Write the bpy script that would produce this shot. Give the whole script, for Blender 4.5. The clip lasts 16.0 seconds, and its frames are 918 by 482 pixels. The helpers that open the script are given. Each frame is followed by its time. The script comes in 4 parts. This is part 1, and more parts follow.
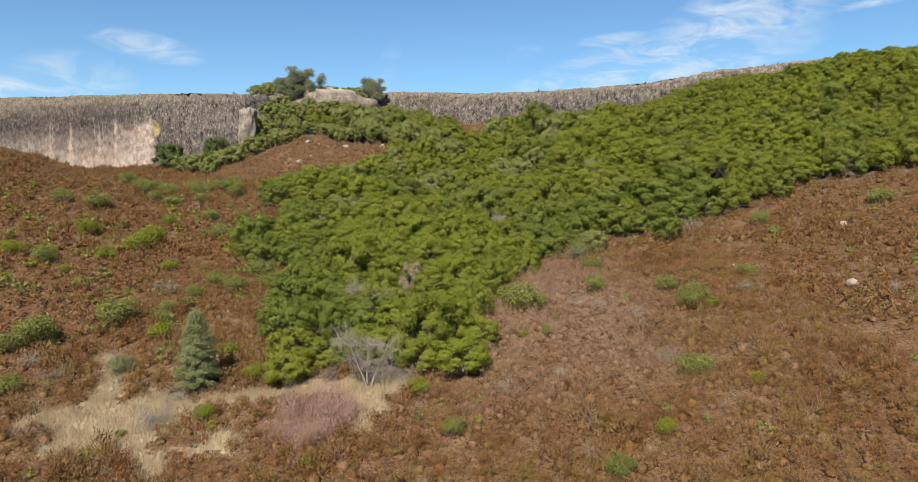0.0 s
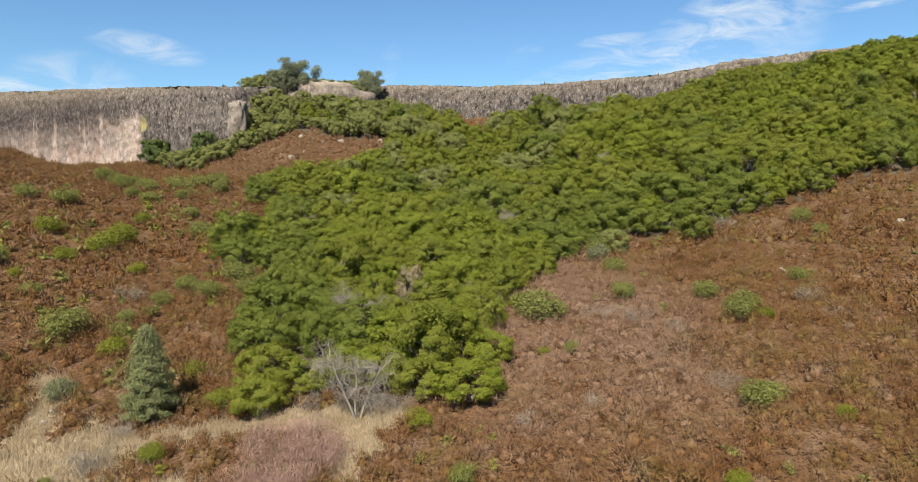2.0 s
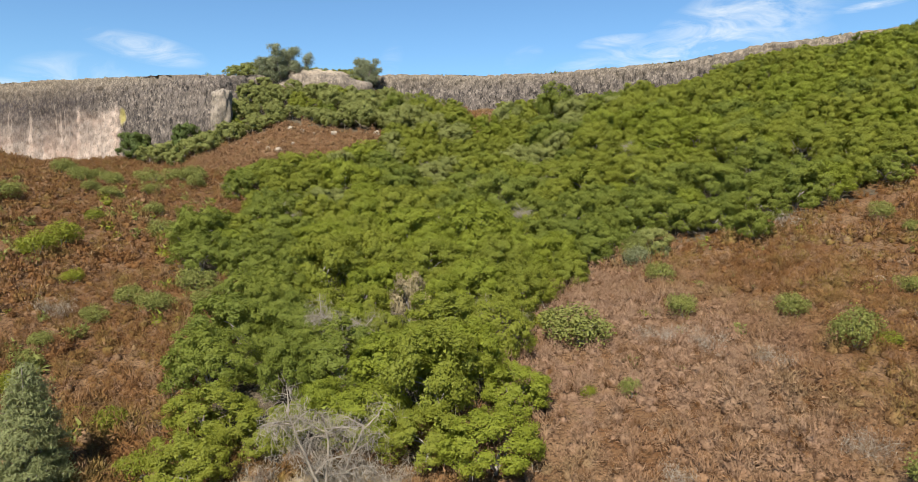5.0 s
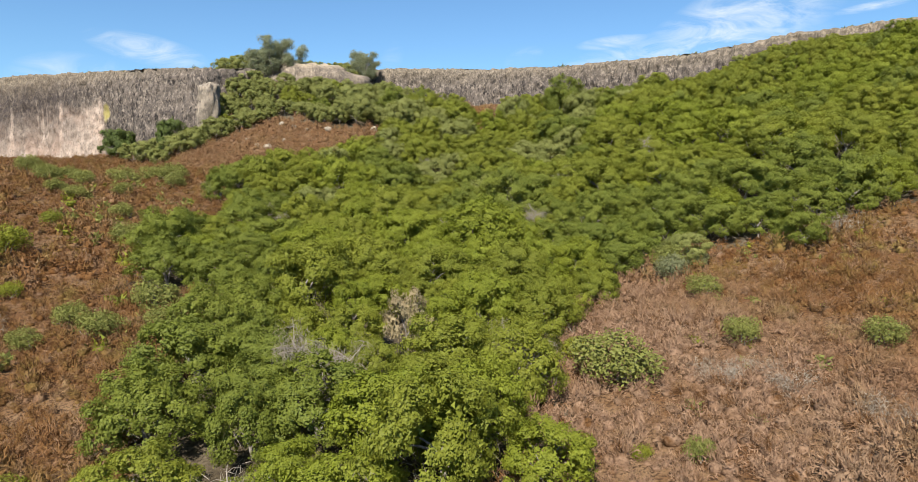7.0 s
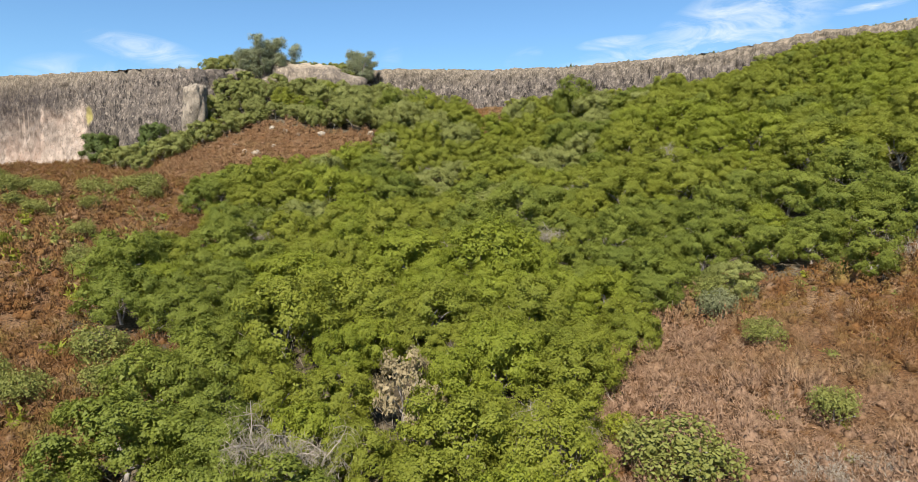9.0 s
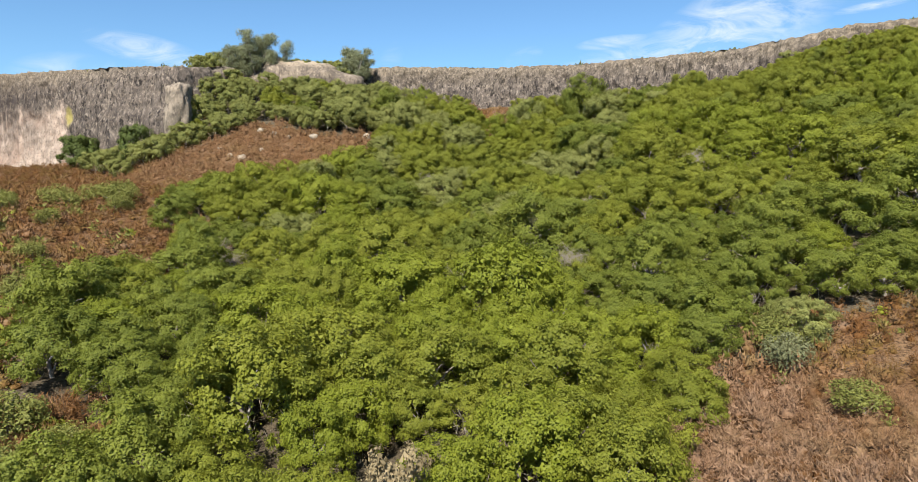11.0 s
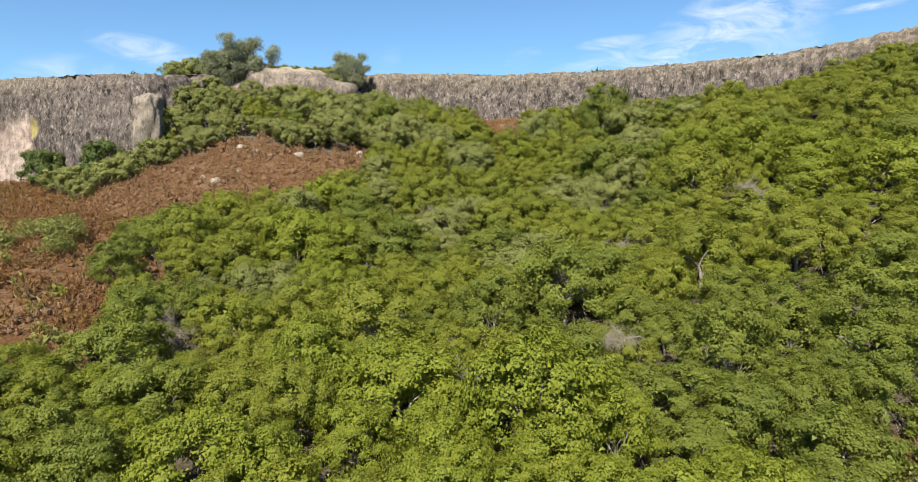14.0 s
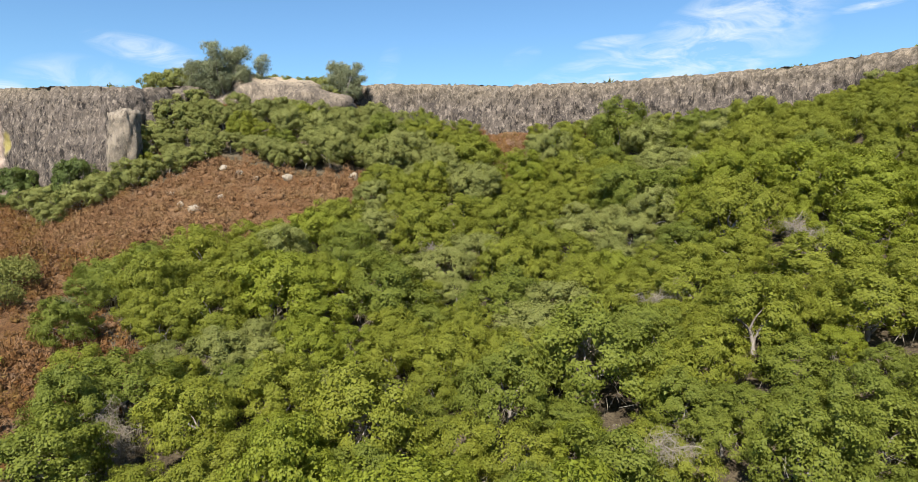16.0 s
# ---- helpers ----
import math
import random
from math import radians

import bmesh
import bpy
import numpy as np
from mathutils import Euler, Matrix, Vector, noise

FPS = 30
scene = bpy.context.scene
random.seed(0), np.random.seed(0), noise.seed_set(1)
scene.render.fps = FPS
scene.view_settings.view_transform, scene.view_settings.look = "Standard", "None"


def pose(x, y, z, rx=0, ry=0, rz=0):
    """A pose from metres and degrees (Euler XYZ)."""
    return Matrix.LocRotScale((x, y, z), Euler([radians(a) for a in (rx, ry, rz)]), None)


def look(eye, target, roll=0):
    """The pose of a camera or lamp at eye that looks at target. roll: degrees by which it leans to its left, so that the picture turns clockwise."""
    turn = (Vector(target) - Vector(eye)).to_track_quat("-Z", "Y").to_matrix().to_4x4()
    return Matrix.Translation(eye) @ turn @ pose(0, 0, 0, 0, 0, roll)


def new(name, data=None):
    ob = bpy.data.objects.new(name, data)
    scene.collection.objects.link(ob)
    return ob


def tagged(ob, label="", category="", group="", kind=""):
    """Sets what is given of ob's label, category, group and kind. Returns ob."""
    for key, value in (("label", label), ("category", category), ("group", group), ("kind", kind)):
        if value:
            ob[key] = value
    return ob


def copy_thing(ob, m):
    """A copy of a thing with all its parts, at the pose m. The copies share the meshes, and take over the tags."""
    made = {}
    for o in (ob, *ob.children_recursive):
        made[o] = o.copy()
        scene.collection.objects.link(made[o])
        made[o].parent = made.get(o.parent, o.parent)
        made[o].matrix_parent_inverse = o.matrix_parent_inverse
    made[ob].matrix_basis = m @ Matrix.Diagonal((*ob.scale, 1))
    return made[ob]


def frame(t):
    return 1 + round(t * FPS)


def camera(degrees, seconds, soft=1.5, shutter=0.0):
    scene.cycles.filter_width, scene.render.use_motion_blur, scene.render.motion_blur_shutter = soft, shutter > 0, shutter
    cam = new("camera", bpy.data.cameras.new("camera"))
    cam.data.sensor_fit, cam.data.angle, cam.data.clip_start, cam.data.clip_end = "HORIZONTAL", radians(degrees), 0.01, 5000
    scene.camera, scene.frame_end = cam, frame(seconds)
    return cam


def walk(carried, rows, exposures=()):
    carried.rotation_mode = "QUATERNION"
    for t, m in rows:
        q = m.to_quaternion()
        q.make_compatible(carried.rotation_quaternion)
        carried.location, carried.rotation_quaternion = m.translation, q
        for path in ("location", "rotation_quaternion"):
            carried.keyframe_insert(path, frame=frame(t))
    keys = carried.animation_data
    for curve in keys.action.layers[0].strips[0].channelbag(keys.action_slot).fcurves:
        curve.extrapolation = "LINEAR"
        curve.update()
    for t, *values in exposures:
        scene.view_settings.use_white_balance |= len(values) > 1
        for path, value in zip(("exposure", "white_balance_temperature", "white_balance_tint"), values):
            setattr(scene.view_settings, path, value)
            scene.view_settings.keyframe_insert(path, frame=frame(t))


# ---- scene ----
cam = camera(70.0, 16.0, soft=0.72, shutter=0.2)
METRES, EYE, SIDE, TILT = 80.0, 20.0, 0.5834, -5.0
ROWS = [
    (0.0, 0.0, 0.0, 0.0, 0.0, 0.0, -0.0),
    (0.5, -0.0031, 0.0298, -0.0031, 0.0, 0.01, -0.0),
    (1.0, -0.006, 0.0596, -0.0028, 0.01, 0.05, -0.01),
    (1.5, -0.0089, 0.0886, -0.0028, 0.02, 0.14, -0.01),
    (2.0, -0.0121, 0.1203, -0.0016, -0.0, 0.13, 0.0),
    (2.5, -0.0157, 0.1482, -0.0013, 0.0, 0.16, 0.0),
    (3.0, -0.019, 0.1766, -0.0013, 0.03, 0.22, 0.01),
    (3.5, -0.0221, 0.2058, -0.0013, 0.04, 0.27, 0.02),
    (4.0, -0.025, 0.2345, -0.0009, 0.05, 0.28, 0.03),
    (6.5, -0.0391, 0.3783, 0.0031, 0.05, 0.41, 0.06),
    (7.0, -0.0422, 0.4067, 0.0108, 0.05, 0.44, 0.04),
    (7.5, -0.0452, 0.4349, 0.0223, 0.05, 0.47, 0.03),
    (8.0, -0.0482, 0.4629, 0.036, 0.02, 0.5, 0.03),
    (8.5, -0.051, 0.4907, 0.0492, 0.02, 0.52, 0.05),
    (9.0, -0.0539, 0.5161, 0.0606, 0.03, 0.52, 0.07),
    (11.5, -0.0674, 0.6581, 0.1196, 0.02, 0.44, 0.13),
    (12.0, -0.07, 0.6867, 0.1361, 0.01, 0.45, 0.14),
    (12.5, -0.0729, 0.7149, 0.1529, -0.0, 0.47, 0.14),
    (13.0, -0.0762, 0.743, 0.17, -0.01, 0.49, 0.15),
    (13.5, -0.0797, 0.771, 0.1896, -0.01, 0.49, 0.17),
    (14.0, -0.0834, 0.7989, 0.2128, -0.02, 0.5, 0.17),
    (14.5, -0.087, 0.8266, 0.2359, -0.04, 0.5, 0.19),
    (15.0, -0.0901, 0.8541, 0.2591, -0.06, 0.48, 0.23),
    (15.5, -0.0927, 0.8815, 0.2829, -0.07, 0.45, 0.28),
    (16.0, -0.0957, 0.9085, 0.3062, -0.09, 0.47, 0.29),
]
walk(cam, [(t, pose(0, 0, EYE, TILT, 0, 0) @ pose(METRES * SIDE * x, METRES * y, METRES * SIDE * z, 90 + SIDE * pitch, SIDE * roll, SIDE * yaw)) for t, x, y, z, yaw, pitch, roll in ROWS],
     exposures=[(0.0, 0.84), (4.0, 0.96), (8.0, 1.07), (12.0, 1.09), (16.0, 1.08)])

# ---- light ----
SUN_AZIMUTH, SUN_HEIGHT = 196.0, 47.0    # degrees clockwise from +y, degrees above the horizon


def sky_world():
    world = bpy.data.worlds.new("world")
    scene.world = world
    world.use_nodes = True
    nt = world.node_tree
    nt.nodes.clear()
    out = nt.nodes.new("ShaderNodeOutputWorld")
    sky = nt.nodes.new("ShaderNodeTexSky")
    sky.sky_type = 'NISHITA'
    sky.sun_disc = False
    sky.sun_elevation, sky.sun_rotation = radians(SUN_HEIGHT), radians(SUN_AZIMUTH)
    sky.altitude, sky.air_density, sky.dust_density, sky.ozone_density = 400.0, 1.0, 0.1, 3.5
    coord = nt.nodes.new("ShaderNodeTexCoord")

    def math_node(op, a, b=None, clamp=False):
        n = nt.nodes.new("ShaderNodeMath")
        n.operation, n.use_clamp = op, clamp
        for k, v in enumerate((a, b)):
            if v is None:
                continue
            if isinstance(v, (int, float)):
                n.inputs[k].default_value = v
            else:
                nt.links.new(v, n.inputs[k])
        return n.outputs[0]

    def dot_node(vec):
        n = nt.nodes.new("ShaderNodeVectorMath")
        n.operation = 'DOT_PRODUCT'
        nt.links.new(coord.outputs["Generated"], n.inputs[0])
        n.inputs[1].default_value = vec
        return n.outputs["Value"]

    # wisps of high cloud: bearing from +y to the right, height, half length, half width, slant, thickness
    wisps = [(16.5, 9.2, 13.0, 3.3, 11, 0.62), (22.0, 12.0, 9.0, 3.6, 24, 0.62), (25.5, 14.5, 6.0, 1.6, 30, 0.6),
             (13.0, 11.8, 3.2, 0.6, 4, 0.55), (8.0, 8.0, 4.5, 1.5, 8, 0.6), (-25.0, 10.5, 4.6, 1.2, -9, 0.5),
             (-30.0, 7.6, 4.6, 2.4, 0, 0.4), (-34.5, 6.8, 4.0, 1.0, 0, 0.7), (31.5, 12.8, 2.6, 0.35, 4, 0.5),
             (-6.0, 10.0, 1.0, 2.4, -20, 0.12), (5.5, 10.8, 1.8, 0.9, 20, 0.25), (46.0, 13.0, 9.0, 2.5, 20, 0.6), (-50.0, 10.0, 8.0, 2.0, 0, 0.5)]
    noise_fine = nt.nodes.new("ShaderNodeTexNoise")
    noise_fine.inputs["Scale"].default_value, noise_fine.inputs["Detail"].default_value, noise_fine.inputs["Roughness"].default_value = 12.0, 12.0, 0.62
    noise_fine.inputs["Distortion"].default_value = 1.1
    mapping = nt.nodes.new("ShaderNodeMapping")
    mapping.inputs["Rotation"].default_value = (0, radians(14), 0)
    mapping.inputs["Scale"].default_value = (1.0, 1.0, 3.2)
    nt.links.new(coord.outputs["Generated"], mapping.inputs["Vector"])
    nt.links.new(mapping.outputs[0], noise_fine.inputs["Vector"])
    total = None
    for bearing, height, half, width, slant, thick in wisps:
        b, h, k = radians(bearing), radians(height), radians(slant)
        right, up = Vector((math.cos(b), -math.sin(b), 0)), Vector((-math.sin(b) * math.sin(h), -math.cos(b) * math.sin(h), math.cos(h)))
        along, across = right * math.cos(k) + up * math.sin(k), up * math.cos(k) - right * math.sin(k)
        u = math_node('MULTIPLY', dot_node(along), 1 / math.sin(radians(half)))
        v = math_node('MULTIPLY', dot_node(across), 1 / math.sin(radians(width)))
        fall = math_node('SUBTRACT', 1.0, math_node('ADD', math_node('MULTIPLY', u, u), math_node('MULTIPLY', v, v)), clamp=True)
        veil = math_node('MULTIPLY', fall, thick)
        total = veil if total is None else math_node('MAXIMUM', total, veil)
    ramp = nt.nodes.new("ShaderNodeMapRange")
    ramp.inputs["From Min"].default_value, ramp.inputs["From Max"].default_value = 0.42, 0.70
    nt.links.new(noise_fine.outputs["Fac"], ramp.inputs["Value"])
    cover = math_node('MULTIPLY', total, math_node('ADD', math_node('MULTIPLY', ramp.outputs[0], 1.45), 0.10), clamp=True)
    mix = nt.nodes.new("ShaderNodeMix")
    mix.data_type = 'RGBA'
    nt.links.new(cover, mix.inputs["Factor"])
    tint = nt.nodes.new("ShaderNodeMix")
    tint.data_type, tint.blend_type = 'RGBA', 'MULTIPLY'
    tint.inputs["Factor"].default_value, tint.inputs["B"].default_value = 1.0, (0.73, 0.93, 1.02, 1)
    nt.links.new(sky.outputs[0], tint.inputs["A"])
    nt.links.new(tint.outputs["Result"], mix.inputs["A"])
    mix.inputs["B"].default_value = CLOUD
    back = nt.nodes.new("ShaderNodeBackground")
    back.inputs["Strength"].default_value = SKY
    nt.links.new(mix.outputs["Result"], back.inputs["Color"])
    nt.links.new(back.outputs[0], out.inputs["Surface"])


SKY, CLOUD = 0.074, (6.0, 6.6, 7.1, 1)
sky_world()
sun = new("sun", bpy.data.lights.new("sun", 'SUN'))
sun.data.energy, sun.data.angle, sun.data.color = 4.7, radians(0.53), (1.0, 0.95, 0.86)
sun_way = Vector((math.sin(radians(SUN_AZIMUTH)) * math.cos(radians(SUN_HEIGHT)), math.cos(radians(SUN_AZIMUTH)) * math.cos(radians(SUN_HEIGHT)), math.sin(radians(SUN_HEIGHT))))
sun.matrix_world = look(sun_way * 500, (0, 0, 0))


# ---- materials ----
class Nodes:
    """A small wrapper that keeps node code short."""

    def __init__(self, name, roughness=0.8, specular=0.3):
        self.mat = bpy.data.materials.new(name)
        self.mat.use_nodes = True
        self.nt = self.mat.node_tree
        self.bsdf = self.nt.nodes["Principled BSDF"]
        self.bsdf.inputs["Roughness"].default_value = roughness
        self.bsdf.inputs["Specular IOR Level"].default_value = specular
        self.geo = self.nt.nodes.new("ShaderNodeNewGeometry")
        self.info = self.nt.nodes.new("ShaderNodeObjectInfo")

    def link(self, a, b):
        self.nt.links.new(a, b)

    def noise(self, scale, detail=3.0, rough=0.55, stretch=(1, 1, 1), shift=(0, 0, 0)):
        m = self.nt.nodes.new("ShaderNodeMapping")
        m.inputs["Scale"].default_value, m.inputs["Location"].default_value = stretch, shift
        n = self.nt.nodes.new("ShaderNodeTexNoise")
        n.inputs["Scale"].default_value, n.inputs["Detail"].default_value, n.inputs["Roughness"].default_value = scale, detail, rough
        self.link(self.geo.outputs["Position"], m.inputs["Vector"])
        self.link(m.outputs[0], n.inputs["Vector"])
        return n.outputs["Fac"]

    def span(self, value, lo, hi, out_lo=0.0, out_hi=1.0):
        n = self.nt.nodes.new("ShaderNodeMapRange")
        n.inputs["From Min"].default_value, n.inputs["From Max"].default_value = lo, hi
        n.inputs["To Min"].default_value, n.inputs["To Max"].default_value = out_lo, out_hi
        self.link(value, n.inputs["Value"])
        return n.outputs[0]

    def math(self, op, a, b, clamp=False):
        n = self.nt.nodes.new("ShaderNodeMath")
        n.operation, n.use_clamp = op, clamp
        for k, v in enumerate((a, b)):
            if isinstance(v, (int, float)):
                n.inputs[k].default_value = v
            else:
                self.link(v, n.inputs[k])
        return n.outputs[0]

    def mix(self, fac, a, b, blend='MIX'):
        n = self.nt.nodes.new("ShaderNodeMix")
        n.data_type, n.blend_type = 'RGBA', blend
        for key, v in (("Factor", fac), ("A", a), ("B", b)):
            if isinstance(v, (int, float)):
                n.inputs[key].default_value = v
            elif isinstance(v, tuple):
                n.inputs[key].default_value = (*v, 1)
            else:
                self.link(v, n.inputs[key])
        return n.outputs["Result"]

    def axes(self):
        n = self.nt.nodes.new("ShaderNodeSeparateXYZ")
        self.link(self.geo.outputs["Position"], n.inputs[0])
        return n.outputs

    def done(self, colour, bump=None, strength=0.3, distance=0.05):
        self.link(colour, self.bsdf.inputs["Base Color"])
        if bump is not None:
            n = self.nt.nodes.new("ShaderNodeBump")
            n.inputs["Strength"].default_value, n.inputs["Distance"].default_value = strength, distance
            self.link(bump, n.inputs["Height"])
            self.link(n.outputs[0], self.bsdf.inputs["Normal"])
        return self.mat


def leaf_material(name, dark, mid, light, through_light=0.25, patch=0.22, roughness=0.62):
    """Foliage: one tint for each plant, patches of a few metres and a spread from leaf to leaf."""
    n = Nodes(name, roughness, 0.25)
    base = n.mix(n.span(n.noise(patch, 2.0), 0.35, 0.65), dark, light)
    base = n.mix(0.45, base, n.mix(n.info.outputs["Random"], dark, light))
    base = n.mix(0.35, base, mid)
    vary = n.span(n.geo.outputs["Random Per Island"], 0, 1, 0.84, 1.18)
    grey = n.nt.nodes.new("ShaderNodeCombineColor")
    for k in range(3):
        n.link(vary, grey.inputs[k])
    colour = n.mix(1.0, base, grey.outputs[0], 'MULTIPLY')
    fine = n.noise(4.5, 4.0, 0.65)
    colour = n.mix(n.span(fine, 0.55, 0.36, 0.0, 0.3), colour, dark)
    n.done(colour)
    tr = n.nt.nodes.new("ShaderNodeBsdfTranslucent")
    n.link(colour, tr.inputs["Color"])
    mx = n.nt.nodes.new("ShaderNodeMixShader")
    mx.inputs[0].default_value = through_light
    n.link(n.bsdf.outputs[0], mx.inputs[1])
    n.link(tr.outputs[0], mx.inputs[2])
    n.link(mx.outputs[0], n.nt.nodes["Material Output"].inputs["Surface"])
    return n.mat


OAK_LEAF = leaf_material("oak_leaf", (0.160, 0.180, 0.022), (0.214, 0.229, 0.027), (0.258, 0.266, 0.031), 0.42)
GREEN_LEAF = leaf_material("green_oak_leaf", (0.126, 0.152, 0.024), (0.172, 0.198, 0.028), (0.216, 0.234, 0.032), 0.40)
FRESH_LEAF = leaf_material("fresh_oak_leaf", (0.172, 0.200, 0.019), (0.208, 0.232, 0.023), (0.244, 0.264, 0.027), 0.40)
# olive leaves made paler and greyer, distance haze put into their colour
HAZED_OLIVE_LEAF = leaf_material("hazed_olive_oak_leaf", (0.170, 0.182, 0.046), (0.226, 0.236, 0.064), (0.280, 0.284, 0.084), 0.36)
DARK_LEAF = leaf_material("dark_leaf", (0.052, 0.072, 0.014), (0.072, 0.096, 0.018), (0.100, 0.128, 0.022), 0.15)
OLIVE_LEAF = leaf_material("olive_leaf", (0.132, 0.142, 0.030), (0.184, 0.190, 0.044), (0.235, 0.236, 0.058), 0.28)
BRIGHT_LEAF = leaf_material("bright_leaf", (0.140, 0.160, 0.014), (0.185, 0.200, 0.017), (0.240, 0.240, 0.020), 0.28)
PINE_LEAF = leaf_material("pine_needle", (0.165, 0.180, 0.070), (0.215, 0.228, 0.090), (0.265, 0.274, 0.112), 0.36)
GREY_PINE_LEAF = leaf_material("grey_pine_needle", (0.185, 0.200, 0.108), (0.238, 0.252, 0.140), (0.290, 0.302, 0.172), 0.36)
GREY_TWIG = leaf_material("grey_twig", (0.20, 0.165, 0.125), (0.27, 0.230, 0.175), (0.34, 0.295, 0.235), 0.05)
SAGE_LEAF = leaf_material("sage_leaf", (0.135, 0.140, 0.065), (0.18, 0.185, 0.088), (0.225, 0.23, 0.11), 0.2)
PINK_TWIG = leaf_material("pink_twig", (0.26, 0.145, 0.10), (0.34, 0.215, 0.155), (0.42, 0.29, 0.22), 0.15, 0.5)
RUST_LEAF = leaf_material("rust_leaf", (0.20, 0.10, 0.03), (0.28, 0.14, 0.04), (0.36, 0.20, 0.05), 0.15, 0.5)
TAN_LEAF = leaf_material("withered_leaf", (0.215, 0.165, 0.085), (0.290, 0.225, 0.120), (0.350, 0.280, 0.160), 0.2)
STRAW = leaf_material("straw", (0.28, 0.205, 0.115), (0.37, 0.285, 0.17), (0.47, 0.38, 0.25), 0.15, 0.5)


def brush_material(name="brown_brush", dim=1.0):
    """Dry brush: red-brown, with paler, greyer and more olive stands. dim darkens it for painted shade."""
    n = Nodes(name, 0.85, 0.12)
    x, y, z = n.axes()
    base = n.mix(n.span(n.noise(0.09, 3.0), 0.38, 0.62), (0.142, 0.064, 0.020), (0.186, 0.096, 0.036))
    base = n.mix(n.span(n.noise(0.35, 3.0, shift=(40, 0, 0)), 0.46, 0.68), base, (0.165, 0.113, 0.032))
    # an uneven ellipse of paler brush on the slope below the wood
    u, v = n.math('MULTIPLY', n.math('SUBTRACT', x, 8.5), 1 / 14.0), n.math('MULTIPLY', n.math('SUBTRACT', y, 68.0), 1 / 26.0)
    far = n.math('ADD', n.math('MULTIPLY', u, u), n.math('MULTIPLY', v, v))
    far = n.math('ADD', far, n.math('MULTIPLY', n.noise(0.16, 4.0), 1.6))
    base = n.mix(n.math('MULTIPLY', n.span(far, 1.9, 1.0), 0.85), base, (0.262, 0.166, 0.108))
    base = n.mix(n.span(n.noise(0.5, 3.0, shift=(0, 70, 0)), 0.58, 0.75), base, (0.235, 0.162, 0.106))
    u, v = n.math('MULTIPLY', n.math('SUBTRACT', x, -37.0), 1 / 24.0), n.math('MULTIPLY', n.math('SUBTRACT', y, 163.0), 1 / 15.0)
    far = n.math('ADD', n.math('MULTIPLY', u, u), n.math('MULTIPLY', v, v))
    base = n.mix(n.math('MULTIPLY', n.span(far, 1.3, 0.6), 0.6), base, (0.235, 0.138, 0.074))
    # tint from bush to bush
    base = n.mix(n.span(n.noise(1.0, 2.0, 0.5, shift=(11, 5, 0)), 0.52, 0.66), base, (0.110, 0.052, 0.018))
    base = n.mix(n.span(n.noise(0.9, 2.0, 0.5, shift=(31, 15, 0)), 0.54, 0.68, 0.0, 0.7), base, (0.250, 0.155, 0.095))
    vary = n.span(n.geo.outputs["Random Per Island"], 0, 1, 0.90 * dim, 1.12 * dim)
    grey = n.nt.nodes.new("ShaderNodeCombineColor")
    for k in range(3):
        n.link(vary, grey.inputs[k])
    fine = n.noise(9.0, 6.0, 0.8)
    colour = n.mix(1.0, base, grey.outputs[0], 'MULTIPLY')
    colour = n.mix(n.span(fine, 0.50, 0.36, 0.0, 0.40), colour, (0.060, 0.030, 0.015))
    colour = n.mix(n.span(fine, 0.54, 0.68, 0.0, 0.25), colour, (0.30, 0.185, 0.105))
    return n.done(colour)


def ground_material():
    n = Nodes("dry_earth", 0.95, 0.1)
    fine = n.noise(6.0, 6.0, 0.65)
    base = n.mix(n.span(n.noise(0.3, 4.0), 0.35, 0.65), (0.20, 0.125, 0.07), (0.33, 0.24, 0.14))
    base = n.mix(n.span(fine, 0.4, 0.7), base, (0.12, 0.075, 0.042))
    return n.done(base, fine, 0.6, 0.08)


def straw_ground_material():
    n = Nodes("trampled_straw", 0.95, 0.1)
    fine = n.noise(9.0, 6.0, 0.7)
    base = n.mix(n.span(n.noise(0.5, 4.0), 0.35, 0.65), (0.25, 0.18, 0.10), (0.36, 0.285, 0.18))
    base = n.mix(n.span(fine, 0.45, 0.7), base, (0.27, 0.19, 0.10))
    return n.done(base, fine, 0.6, 0.06)


